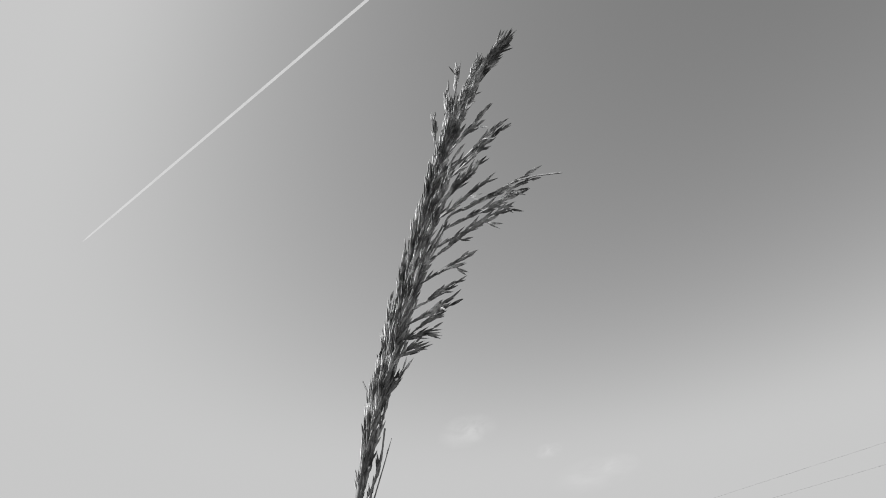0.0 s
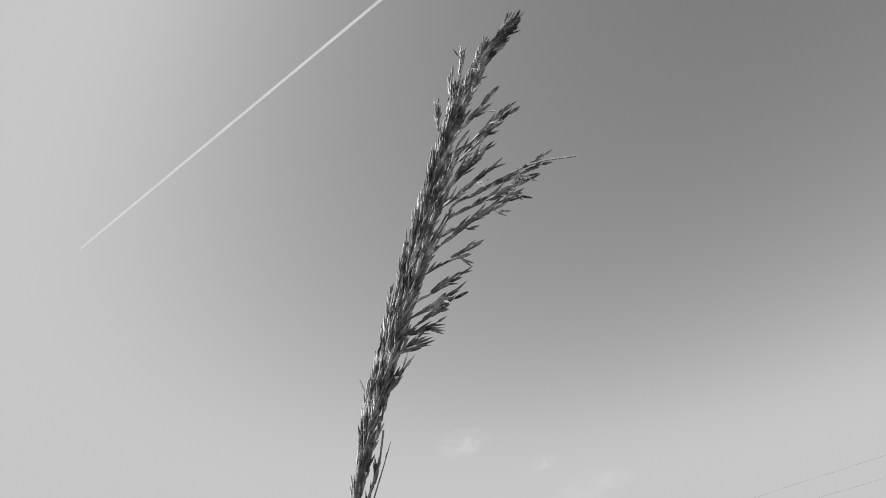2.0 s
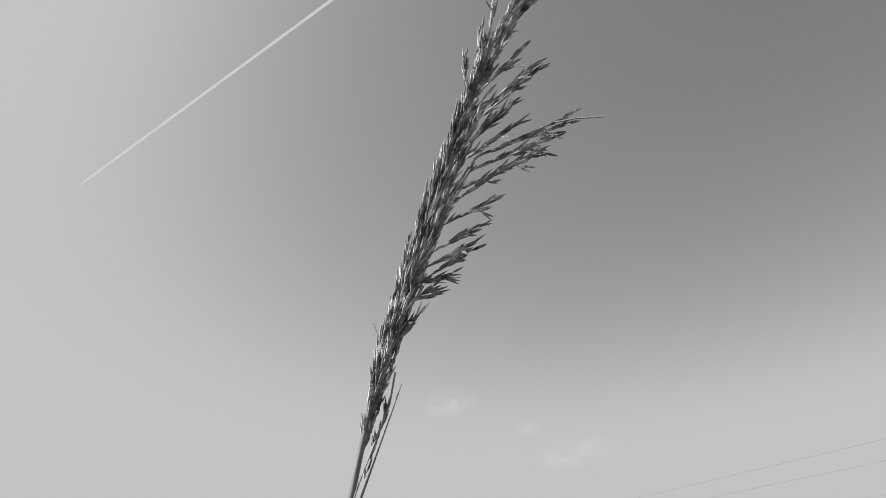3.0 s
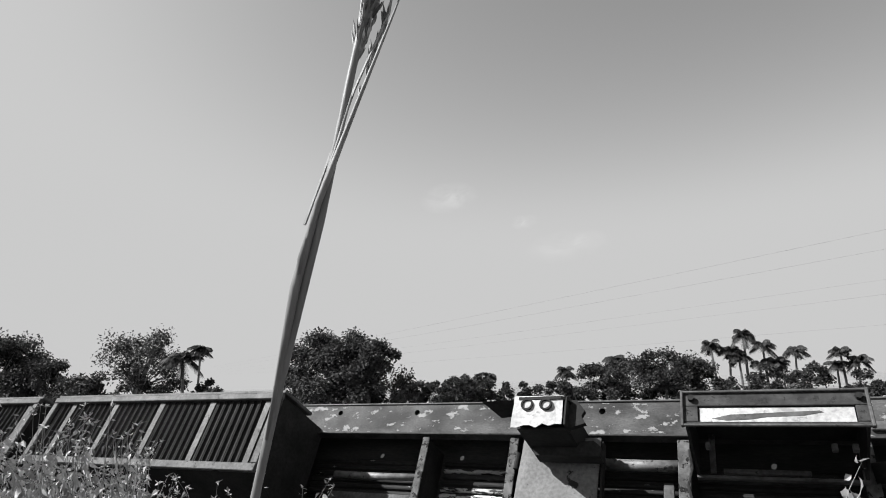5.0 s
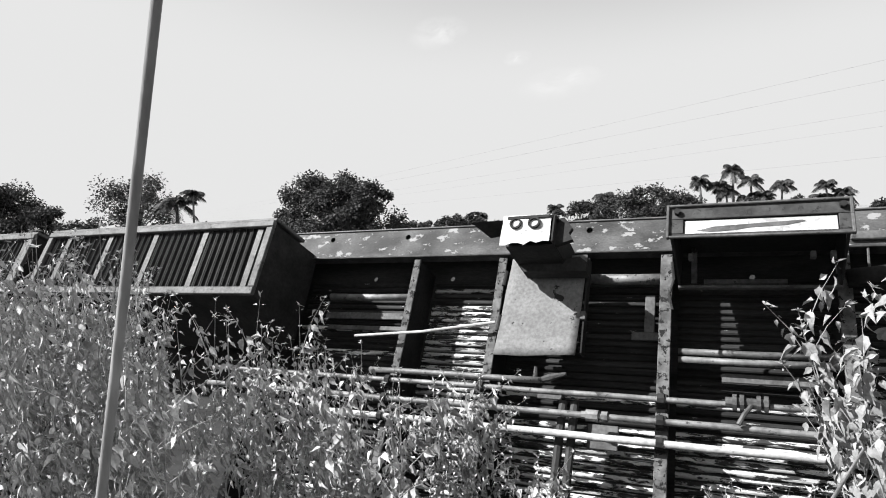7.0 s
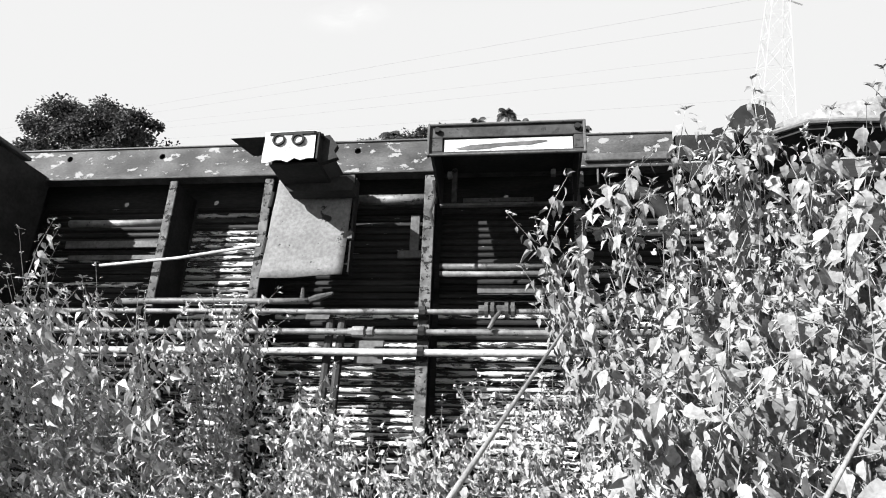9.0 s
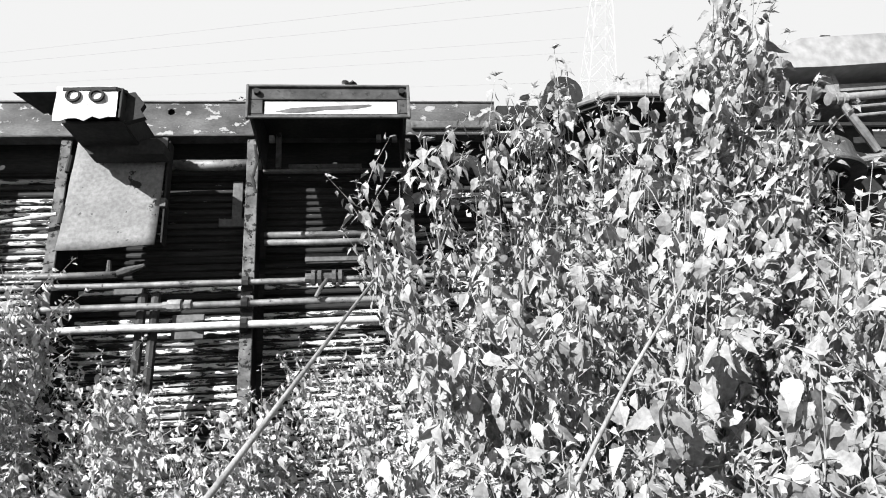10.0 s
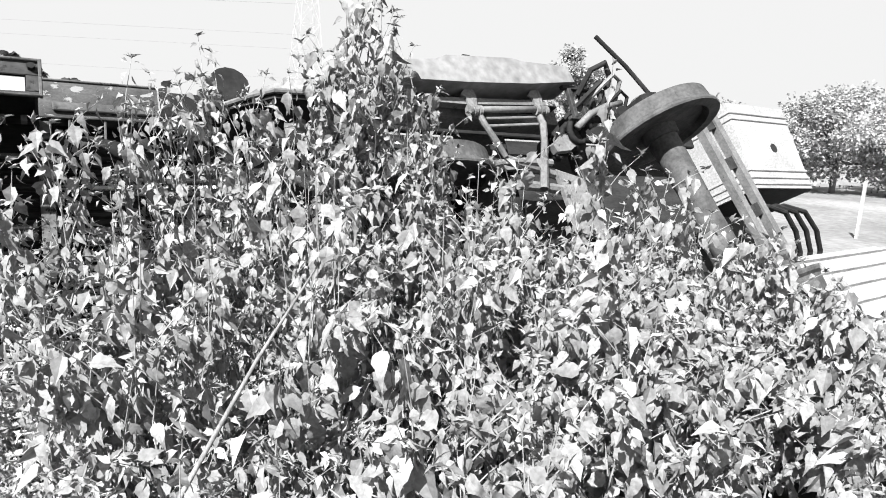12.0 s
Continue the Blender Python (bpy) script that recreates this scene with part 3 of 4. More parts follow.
WHEEL = [(0.0, 0.12), (0.14, 0.12), (0.15, 0.03), (0.36, 0.015), (0.40, 0.085), (0.465, 0.09), (0.475, -0.03), (0.50, -0.05), (0.505, -0.07), (0.50, -0.085), (0.41, -0.085), (0.38, -0.03), (0.15, -0.03), (0.14, -0.12), (0.0, -0.12)]
def wheel_mesh(seg=40):
    bm = bmesh.new()
    rings = [[bm.verts.new((r * math.cos(2 * math.pi * q / seg), h, r * math.sin(2 * math.pi * q / seg))) for r, h in WHEEL] for q in range(seg)]
    for q in range(seg):
        a, b = rings[q], rings[(q + 1) % seg]
        for s in range(len(WHEEL) - 1):
            bm.faces.new((a[s], a[s + 1], b[s + 1], b[s]))
    bmesh.ops.remove_doubles(bm, verts=bm.verts, dist=1e-5)
    bmesh.ops.recalc_face_normals(bm, faces=bm.faces)
    return bm

def wheelset(u, v, n, skew, tip=0.0):
    ws = thing("wheelset", COACH @ Matrix.Translation(L(u, v, n)) @ Matrix.Rotation(skew, 4, 'Z') @ Matrix.Rotation(tip, 4, 'X'), "rusty railway wheelset, wheels pressed on a thick axle", "wheelset", "wheelsets of the bogie")
    part("axle", rod([(0, 0.2, 0), (0, 0, 0), (0, -0.3, 0), (0, -0.8, 0), (0, -1.6, 0), (0, -1.85, 0)], [0.08, 0.125, 0.12, 0.105, 0.12, 0.08], 16), M_STEEL, ws, smooth=True)
    for y, flip in ((0, 1), (-1.6, -1)):
        w = part("wheel", wheel_mesh(), M_STEEL, ws)
        w.matrix_local = Matrix.Translation((0, y, 0)) @ Matrix.Rotation(0 if flip > 0 else math.pi, 4, 'X')
        a = part("axle_box", slab([(-0.13, -0.08), (-0.11, 0.09), (-0.05, 0.13), (0.05, 0.13), (0.11, 0.09), (0.13, -0.08), (0.08, -0.12), (-0.08, -0.12)], y + flip * 0.12, y + flip * 0.27, lambda p, q, r: (p, r, q)), M_BLACK, ws)
        part("axle_cover", rod([(0, y + flip * 0.27, 0.0), (0, y + flip * 0.30, 0.0)], 0.08, 14), M_CAST, a)
        for s in (-0.26, 0.26):
            part("spring_seat", rod([(s * 0.75, y + flip * 0.2, -0.1), (s * 0.75, y + flip * 0.2, -0.05)], 0.08, 12), M_BLACK, a)
    return ws

wheelset(4.88, 0.60, 1.08, radians(6), radians(-8))
wheelset(3.0, 0.8, 0.46, 0.0)
# headstock of the bogie, swung aside with the loose wheelset
TW = radians(16)
def tw(u, v, n):
    d = Vector((u - 5.9, -(v - 0.35), 0))
    d.rotate(Euler((0, 0, TW)))
    return (5.9 + d.x, -0.35 + d.y, n)
for u0 in (5.86, 6.12):
    part("headstock_beam", slab([(u0, 0.76), (u0 + 0.085, 0.76), (u0 + 0.085, 0.84), (u0, 0.84)], 0.3, 2.5, lambda u, n, v: tw(u, v, n)), M_CAST, bogie)
for v in (0.32, 0.75, 1.25, 1.8):
    part("headstock_tie", slab([(5.946, 0.77), (6.119, 0.77), (6.119, 0.82), (5.946, 0.82)], v, v + 0.12, lambda u, n, v: tw(u, v, n)), M_BEAM, bogie)
part("brake_shaft", rod([L(4.88, 0.30, 1.12), L(4.7, 0.06, 1.12), L(4.45, -0.19, 1.12)], 0.019, 8), M_BLACK, bogie, "black rod sticking up")
part("safety_loop", rod([L(4.35, 0.2, 0.85), L(4.42, 0.05, 1.0), L(4.55, 0.0, 1.05), L(4.62, 0.08, 1.0), L(4.6, 0.25, 0.9), L(4.5, 0.35, 0.85)], 0.025, 8), M_BLACK, bogie)

for k, (u, v, n) in enumerate(((4.42, 0.22, 0.95), (4.52, 0.18, 1.02), (4.60, 0.30, 0.98))):
    part("bent_bracket", rod([L(u - 0.16, v + 0.14, n - 0.22), L(u - 0.04, v + 0.02, n - 0.02), L(u + 0.06, v - 0.06, n + 0.05), L(u + 0.14, v - 0.02, n + 0.03), L(u + 0.12, v + 0.12, n - 0.06), L(u - 0.02, v + 0.26, n - 0.24)], 0.022 - 0.003 * k, 6), M_BLACK if k != 1 else M_CAST, bogie)
# pale ribbed case at the coach end, with ribs that wrap its corner
case = part("ribbed_case", slab([(-0.31, 0.3), (-0.31, -0.6), (0.77, -0.6), (0.77, 0.3)], 7.35, 8.5, lambda v, n, u: L(u, v, n)), M_CASE, coach, "pale ribbed sheet-metal case")
for v in (-0.2, -0.12, 0.53, 0.62, 0.70):
    part("rib", blk(7.335, 8.51, v, v + 0.03, -0.58, 0.318, 0.006), M_CASE, case)
part("dent_hole", rod([L(8.0, 0.25, 0.295), L(8.0, 0.25, 0.305)], 0.06, 10), M_BLACK, case)
# black plate: shade on the case's underside is put into its colour
part("case_bottom", blk(7.34, 8.5, 0.772, 0.785, -0.58, 0.28, 0.003), M_BLACK, case)
part("case_bracket", blk(7.6, 8.3, 0.1, 0.5, -1.2, -0.61, 0.02), M_BLACK, case)
part("end_shell", blk(7.25, 9.0, 0.0, 2.6, -2.2, -0.9, 0.05), M_BOX, coach)
for k in range(3):
    part("bent_conduit", rod([L(7.1 + 0.1 * k, 1.05, 0.2), L(7.4 + 0.16 * k, 1.0, 0.32), L(7.7 + 0.2 * k, 1.08, 0.32), L(7.95 + 0.22 * k, 1.28, 0.22), L(8.1 + 0.22 * k, 1.5, 0.1), L(8.15 + 0.22 * k, 1.8, -0.1)], 0.03, 8), M_BLACK, coach)
fallen = tagged(part("fallen_panel", slab([(0, 0), (2.8, 0), (2.8, 1.25), (0, 1.25)], 0, 0.05, lambda a, b, c: (a, b, c)), M_CASE), "pale ribbed roof panel fallen in the weeds", "metal panel")
fallen.matrix_world = pose(6.95, 2.75, -0.2, 18, 0, 4)
for k in range(5):
    part("rib", slab([(0, 0.12 + 0.25 * k), (2.8, 0.12 + 0.25 * k), (2.8, 0.16 + 0.25 * k), (0, 0.16 + 0.25 * k)], 0.051, 0.085, lambda a, b, c: (a, b, c)), M_CASE, fallen)
part("folded_edge", slab([(0.0, 0.0), (2.8, 0.0), (2.8, 1.2), (0.0, 1.2)], -1.0, -0.002, lambda a, b, c: (a, b, c)), M_CASE, fallen)

# ---- dry reed in front of the lens ----
reed = thing("reed", Matrix.Identity(4), "tall dry reed with a feathery seed plume, bent by wind", "reed")
STEM = [(-0.529, 0.40, -0.16), (-0.409, 0.41, 0.45), (-0.298, 0.415, 1.0), (-0.175, 0.42, 1.49), (-0.121, 0.42, 1.70), (-0.102, 0.425, 1.78), (-0.095, 0.44, 1.86), (-0.090, 0.455, 1.93),
        (-0.079, 0.47, 2.0), (-0.052, 0.48, 2.09), (-0.022, 0.485, 2.18), (0.012, 0.485, 2.26), (0.048, 0.485, 2.312), (0.091, 0.485, 2.346)]
part("stem", rod(STEM, [0.0027, 0.0026, 0.0025, 0.0023, 0.0023, 0.0024, 0.0024, 0.0024, 0.0022, 0.0020, 0.0017, 0.0014, 0.001, 0.0006], 12), M_REED, reed, smooth=True)
part("leaf_sheath", rod([(-0.128, 0.4185, 1.67), (-0.112, 0.418, 1.745), (-0.101, 0.422, 1.79), (-0.086, 0.437, 1.85), (-0.073, 0.455, 1.91), (-0.068, 0.46, 1.93)], [0.0010, 0.0026, 0.0019, 0.0012, 0.0007, 0.0003], 8), M_REED, reed, smooth=True)
part("leaf_sheath", rod([(-0.113, 0.4185, 1.735), (-0.108, 0.4175, 1.76), (-0.096, 0.43, 1.82), (-0.091, 0.44, 1.86)], [0.0008, 0.0018, 0.0012, 0.0004], 8), M_REED, reed, smooth=True)

def along(pts, s):
    d = [0]
    for a, b in zip(pts, pts[1:]):
        d.append(d[-1] + (Vector(b) - Vector(a)).length)
    s *= d[-1]
    for i in range(len(pts) - 1):
        if s <= d[i + 1]:
            k = (s - d[i]) / (d[i + 1] - d[i])
            return Vector(pts[i]).lerp(Vector(pts[i + 1]), k), (Vector(pts[i + 1]) - Vector(pts[i])).normalized()
    return Vector(pts[-1]), (Vector(pts[-1]) - Vector(pts[-2])).normalized()

SP_V = np.array([(0, 0, 0), (1, 0, 0.3), (-0.5, 0.87, 0.3), (-0.5, -0.87, 0.3), (0.7, 0, 0.7), (-0.35, 0.6, 0.7), (-0.35, -0.6, 0.7), (0, 0, 1)], float)
SP_F = [(0, 2, 1), (0, 3, 2), (0, 1, 3), (1, 2, 5, 4), (2, 3, 6, 5), (3, 1, 4, 6), (4, 5, 7), (5, 6, 7), (6, 4, 7)]
def spikelets(items):
    vs, fs = [], []
    for p, d, ln, r in items:
        d = Vector(d).normalized()
        x = d.orthogonal().normalized()
        y = d.cross(x)
        b = len(vs)
        for q in SP_V:
            vs.append(tuple(p + x * (q[0] * r) + y * (q[1] * r) + d * (q[2] * ln)))
        fs += [tuple(b + i for i in f) for f in SP_F]
    return vs, fs

PL = STEM[6:]
rr = random.Random(11)
branches = []
for i in range(360):
    s = (i / 360) ** 0.85 * 0.97
    p, d = along(PL, s)
    ln = (0.078 - 0.054 * s) * rr.uniform(0.6, 1.15)
    side = Vector((1, 0, -0.25)) * rr.uniform(-0.16, 0.40) + Vector((0, 1, 0)) * rr.uniform(-0.2, 0.2)
    side *= min(1.0, 0.3 + 1.6 * s)
    e = p + (d + side).normalized() * ln
    m = p.lerp(e, 0.5) + side * 0.008
    branches.append(([p, m, e], 1.0))
for s, end in ((0.62, (0.049, 0.475, 2.276)), (0.60, (0.061, 0.47, 2.242)), (0.52, (0.075, 0.47, 2.219)), (0.50, (0.064, 0.475, 2.212)), (0.47, (0.041, 0.48, 2.189)), (0.45, (0.034, 0.47, 2.178)),
               (0.44, (0.049, 0.47, 2.157)), (0.41, (0.095, 0.47, 2.145)), (0.39, (0.080, 0.475, 2.135)), (0.36, (0.058, 0.48, 2.126)), (0.34, (0.027, 0.47, 2.113)), (0.32, (0.015, 0.48, 2.091)),
               (0.28, (0.003, 0.47, 2.058)), (0.26, (-0.008, 0.48, 2.050)), (0.23, (-0.015, 0.475, 2.038)), (0.26, (-0.027, 0.48, 2.027)), (0.22, (-0.045, 0.475, 2.016)), (0.10, (-0.060, 0.475, 1.996)),
               (0.74, (0.034, 0.48, 2.334)), (0.60, (-0.002, 0.48, 2.279)), (0.68, (0.018, 0.48, 2.305)), (0.06, (-0.077, 0.47, 1.977)), (0.02, (-0.079, 0.46, 1.941))):
    p, d = along(PL, s)
    e = Vector(end)
    m = p + d * (e - p).length * 0.30 + (e - p) * 0.28
    branches.append(([p, m, e], 0.8))
    for q in range(2):
        off = Vector((rr.uniform(-.004, .004), rr.uniform(-.006, .006), rr.uniform(-.006, .004)))
        a = m.lerp(e, 0.1 + 0.25 * q)
        branches.append(([a, a.lerp(e, 0.5) + off * 0.5, e + off - (e - p) * 0.12 * q], 0.6))
items = []
tw_bm = bmesh.new()
for pts, k in branches:
    tube(tw_bm, pts, [0.0009, 0.0007, 0.0004], 4)
    c = max(6, int((pts[0] - pts[-1]).length / 0.0062))
    for i in range(c):
        s = 0.22 + 0.78 * (i + rr.random() * 0.6) / c
        p, d = along(pts, min(s, 1))
        spread = Vector((rr.uniform(-1, 1), rr.uniform(-1, 1), rr.uniform(-1, 1))) * 0.24
        items.append((p, d + spread, rr.uniform(0.010, 0.018), rr.uniform(0.0010, 0.0016)))
part("plume_rachis", tw_bm, M_REED, reed)
for pts in ([(-0.089, 0.455, 1.93), (-0.099, 0.47, 1.965), (-0.096, 0.47, 1.978), (-0.102, 0.47, 1.992)],
            [(-0.112, 0.425, 1.78), (-0.09, 0.44, 1.86), (-0.079, 0.46, 1.915), (-0.074, 0.46, 1.94)],
            [(0.080, 0.47, 2.142), (0.098, 0.47, 2.139), (0.122, 0.47, 2.131)]):
    part("stray_twig", rod(pts, 0.0008, 4), M_REED, reed)
for i in range(26):
    p, d = along([(-0.098, 0.45, 1.85), (-0.079, 0.46, 1.915)], rr.random())
    items.append((p, Vector((rr.uniform(-0.2, 0.5), 0, 1)), rr.uniform(0.008, 0.015), 0.0012))
sv, sf = spikelets(items)
tagged(mesh_part("seed_tuft", sv, sf, M_SPIKE, reed), kind="stuff")

# ---- weeds ----
def leaf_shape(curl, fold, lop):
    """A pointed oval leaf on a short stalk: folded along its midrib, bent towards the tip, with slightly toothed, uneven margins."""
    rows = ((0.0, 0.03), (0.10, 0.20), (0.26, 0.30), (0.44, 0.29), (0.62, 0.20), (0.80, 0.10))
    vs = [(0, -0.14, 0.03)]
    for k, (y, w) in enumerate(rows):
        z = -curl * y * y
        a, b = w * (1 + lop * (-1) ** k), w * (1 - lop * (-1) ** k)
        vs += [(-a, y + 0.03 * (-1) ** k, z + fold * a), (0, y, z), (b, y - 0.03 * (-1) ** k, z + fold * b)]
    vs.append((0.02, 1.08, -curl * 1.25))
    fs = [(0, 2, 1), (0, 3, 2)]
    for k in range(len(rows) - 1):
        i = 1 + 3 * k
        fs += [(i, i + 1, i + 4, i + 3), (i + 1, i + 2, i + 5, i + 4)]
    i = 1 + 3 * (len(rows) - 1)
    fs += [(i, i + 1, i + 3), (i + 1, i + 2, i + 3)]
    return np.array(vs), fs

LEAVES = [leaf_shape(c, f, q) for c, f, q in ((0.15, 0.15, 0.06), (0.45, 0.35, -0.10), (0.30, 0.55, 0.12), (0.65, 0.2, 0.05), (0.05, 0.7, -0.08))]
LEAF_F = LEAVES[0][1]

def leaf_frame(out, droop, twist, r):
    """Axes of a leaf that points outward and hangs: y along it, z its upper face."""
    y = (Vector(out).normalized() * math.cos(droop) + Vector((0, 0, -1)) * math.sin(droop)).normalized()
    x = y.cross(Vector((0, 0, 1)))
    if x.length < 1e-3:
        x = Vector((1, 0, 0))
    x.normalize()
    z = x.cross(y)
    c, s = math.cos(twist), math.sin(twist)
    return x * c + z * s, y, z * c - x * s

def sunward(frame3, r, loose=0.75):
    """Turns a leaf about its length so that its upper face seeks the light, loosely."""
    y = frame3[1]
    z = SUN_DIR + Vector((r.gauss(0, 1), r.gauss(0, 1), r.gauss(0, 1))) * loose * 0.6
    z = z - y * z.dot(y)
    if z.length < 0.05:
        return frame3
    z.normalize()
    return y.cross(z), y, z

class Foliage:
    def __init__(self):
        self.v, self.f = [], []
    def add(self, p, frame3, size, wide=1.0):
        x, y, z = (np.array(a) for a in frame3)
        LEAF = LEAVES[len(self.f) // len(LEAF_F) % 5][0]
        pts = np.array(p) + (LEAF[:, :1] * wide * x + LEAF[:, 1:2] * y + LEAF[:, 2:] * z) * size
        b = len(self.v)
        self.v.extend(map(tuple, pts))
        self.f.extend(tuple(b + i for i in q) for q in LEAF_F)

    def sliver(self, p, frame3, size, wide=1.0):
        """A small folded leaf of two faces, for far crowns."""
        x, y, z = (np.array(a) for a in frame3)
        p = np.array(p)
        b = len(self.v)
        self.v.extend(map(tuple, (p, p + (0.3 * wide * x + 0.45 * y + 0.08 * z) * size, p + (y - 0.15 * z) * size, p + (-0.3 * wide * x + 0.45 * y + 0.08 * z) * size)))
        self.f.extend(((b, b + 1, b + 2), (b, b + 2, b + 3)))

def weed(name, base, tip, seed, single=True, leaf=0.07, shoots=7, pairs=9, spread=0.22, mat=M_LEAF, label="", group="", thick=0.005, low=0.25, high=0.85, lean=(0, 0), wide=1.0, bare=0.25, keep=None):
    """A bushy weed: a main stem to the tip, side shoots, and opposite pairs of drooping leaves; keep collects single leaves."""
    r = random.Random(seed)
    base, tip = Vector(base), Vector(tip)
    w = thing(name, Matrix.Translation(base), label, "weed", group)
    main = [Vector((0, 0, 0)), (tip - base) * 0.45 + Vector((r.uniform(-.06, .06), r.uniform(-.06, .06), 0)), (tip - base) * 0.8 + Vector((r.uniform(-.04, .04), r.uniform(-.04, .04), 0)), tip - base]
    stems = [(main, thick)]
    h = (tip - base).length
    for i in range(shoots):
        s = low + (high - low) * (i + r.random() * 0.8) / shoots
        p, d = along(main, min(s, 0.95))
        a = r.uniform(0, 2 * math.pi)
        out = Vector((math.cos(a) + lean[0], math.sin(a) + lean[1], 0)) * spread * r.uniform(0.6, 1.4)
        rise = h * r.uniform(0.10, 0.30) * (1.1 - s * 0.5)
        stems.append(([p, p + out * 0.5 + Vector((0, 0, rise * 0.6)), p + out + Vector((0, 0, rise))], thick * 0.6))
    bm = bmesh.new()
    fo = Foliage()
    for k, (pts, t) in enumerate(stems):
        if single and k:
            part("shoot" if k > 1 else "stem", bm, M_STEM, w)
            bm = bmesh.new()
        tube(bm, pts, [t * (1 - 0.75 * i / (len(pts) - 1)) for i in range(len(pts))], 5)
        ln = sum((Vector(a) - Vector(b)).length for a, b in zip(pts, pts[1:]))
        c = max(3, int(pairs * (ln / h) ** 0.55))
        for i in range(c):
            s = bare + (1 - bare) * (i + 0.5 * r.random()) / (c - 0.3)
            p, d = along(pts, min(s, 1))
            a = r.uniform(0, math.pi) if i == 0 else a + math.pi / 2 + r.uniform(-.4, .4)
            x = d.orthogonal().normalized()
            y = d.cross(x)
            for sgn in (1, -1):
                out = (x * math.cos(a) + y * math.sin(a)) * sgn + d * 0.25
                size = leaf * (1.12 - 0.42 * s) * r.choice((0.5, 0.65, 0.8, 0.95, 1.1, 1.3)) * (1.0 if s < 0.9 else 0.55)
                droop = r.uniform(0.55, 1.5) if s < 0.92 else r.uniform(-0.7, 0.5)
                fr = sunward(leaf_frame(out, droop, r.uniform(-0.35, 0.35), r), r)
                q = p + Vector(out).normalized() * leaf * 0.22
                if keep is not None and r.random() < keep[1] and len(keep[0]) < 300:
                    keep[0].append((w, q, fr, size))
                else:
                    fo.add(q, fr, size, wide)
        for j in range(5):
            fr = leaf_frame((r.uniform(-1, 1), r.uniform(-1, 1), r.uniform(0.1, 1.4)), 0, r.uniform(-1, 1), r)
            fo.add(pts[-1], fr, leaf * r.uniform(0.3, 0.6), 0.6)
    last = part("shoot", bm, M_STEM, w)
    if not single:
        tagged(last, kind="stuff")
    tagged(mesh_part("foliage", fo.v, fo.f, mat, w), kind="stuff")
    return w

def on_ground(x, y):
    return (x, y, ground_z(x, y) - 0.02)

LEAF_MESHES = []
def single_leaves(keep, mat):
    if not LEAF_MESHES:
        for k in range(4):
            me = bpy.data.meshes.new("leaf")
            me.from_pydata([tuple(q) for q in LEAVES[k][0]], [], LEAF_F)
            me.materials.append(mat)
            LEAF_MESHES.append(me)
    for i, (w, q, fr, size) in enumerate(keep):
        ob = new("leaf", LEAF_MESHES[i % 4])
        ob.parent = w
        m = Matrix((fr[0], fr[1], fr[2])).transposed().to_4x4()
        ob.matrix_local = Matrix.Translation(q) @ m @ Matrix.Scale(size, 4)

# broad-leaved thicket on the bank, at its highest in the middle
def thicket_top(x, y):
    h = 1.30 if x < 2.1 else 1.30 - 0.26 * (x - 2.1)
    if x < 1.1:
        h -= 0.5 * (1.1 - x)
    near = max(0.0, 2.6 - y)
    h -= near * (0.70 - 0.25 * min(max((x - 1.0), 0), 1.2))
    if x < 1.3 and y < 2.3:
        h -= 0.35 * (2.3 - y)
    return max(h, 0.25)

rb = random.Random(21)
keep = ([], 0.10)
count = 0
for i in range(900):
    x, y = rb.uniform(0.6, 5.2), rb.uniform(1.0, 3.6)
    if y < 1.25 + 0.45 * max(0, 1.9 - x) or (x > 3.2 and y > 3.2) or (x > 4.2 and y > 2.6) or (y < 1.3 and x < 2.6):
        continue
    top = thicket_top(x, y) * rb.uniform(0.80, 1.06)
    weed("broadleaf_weed", on_ground(x, y), (x + rb.uniform(-.14, .10), y + rb.uniform(-.15, .08), top), 100 + i, leaf=rb.uniform(0.066, 0.098), shoots=10, pairs=12, spread=0.21,
         label="tall broad-leaved weed with drooping pointed leaves", group="broadleaf thicket", bare=0.15, keep=keep if y < 2.6 else None)
    count += 1
    if count >= 160:
        break
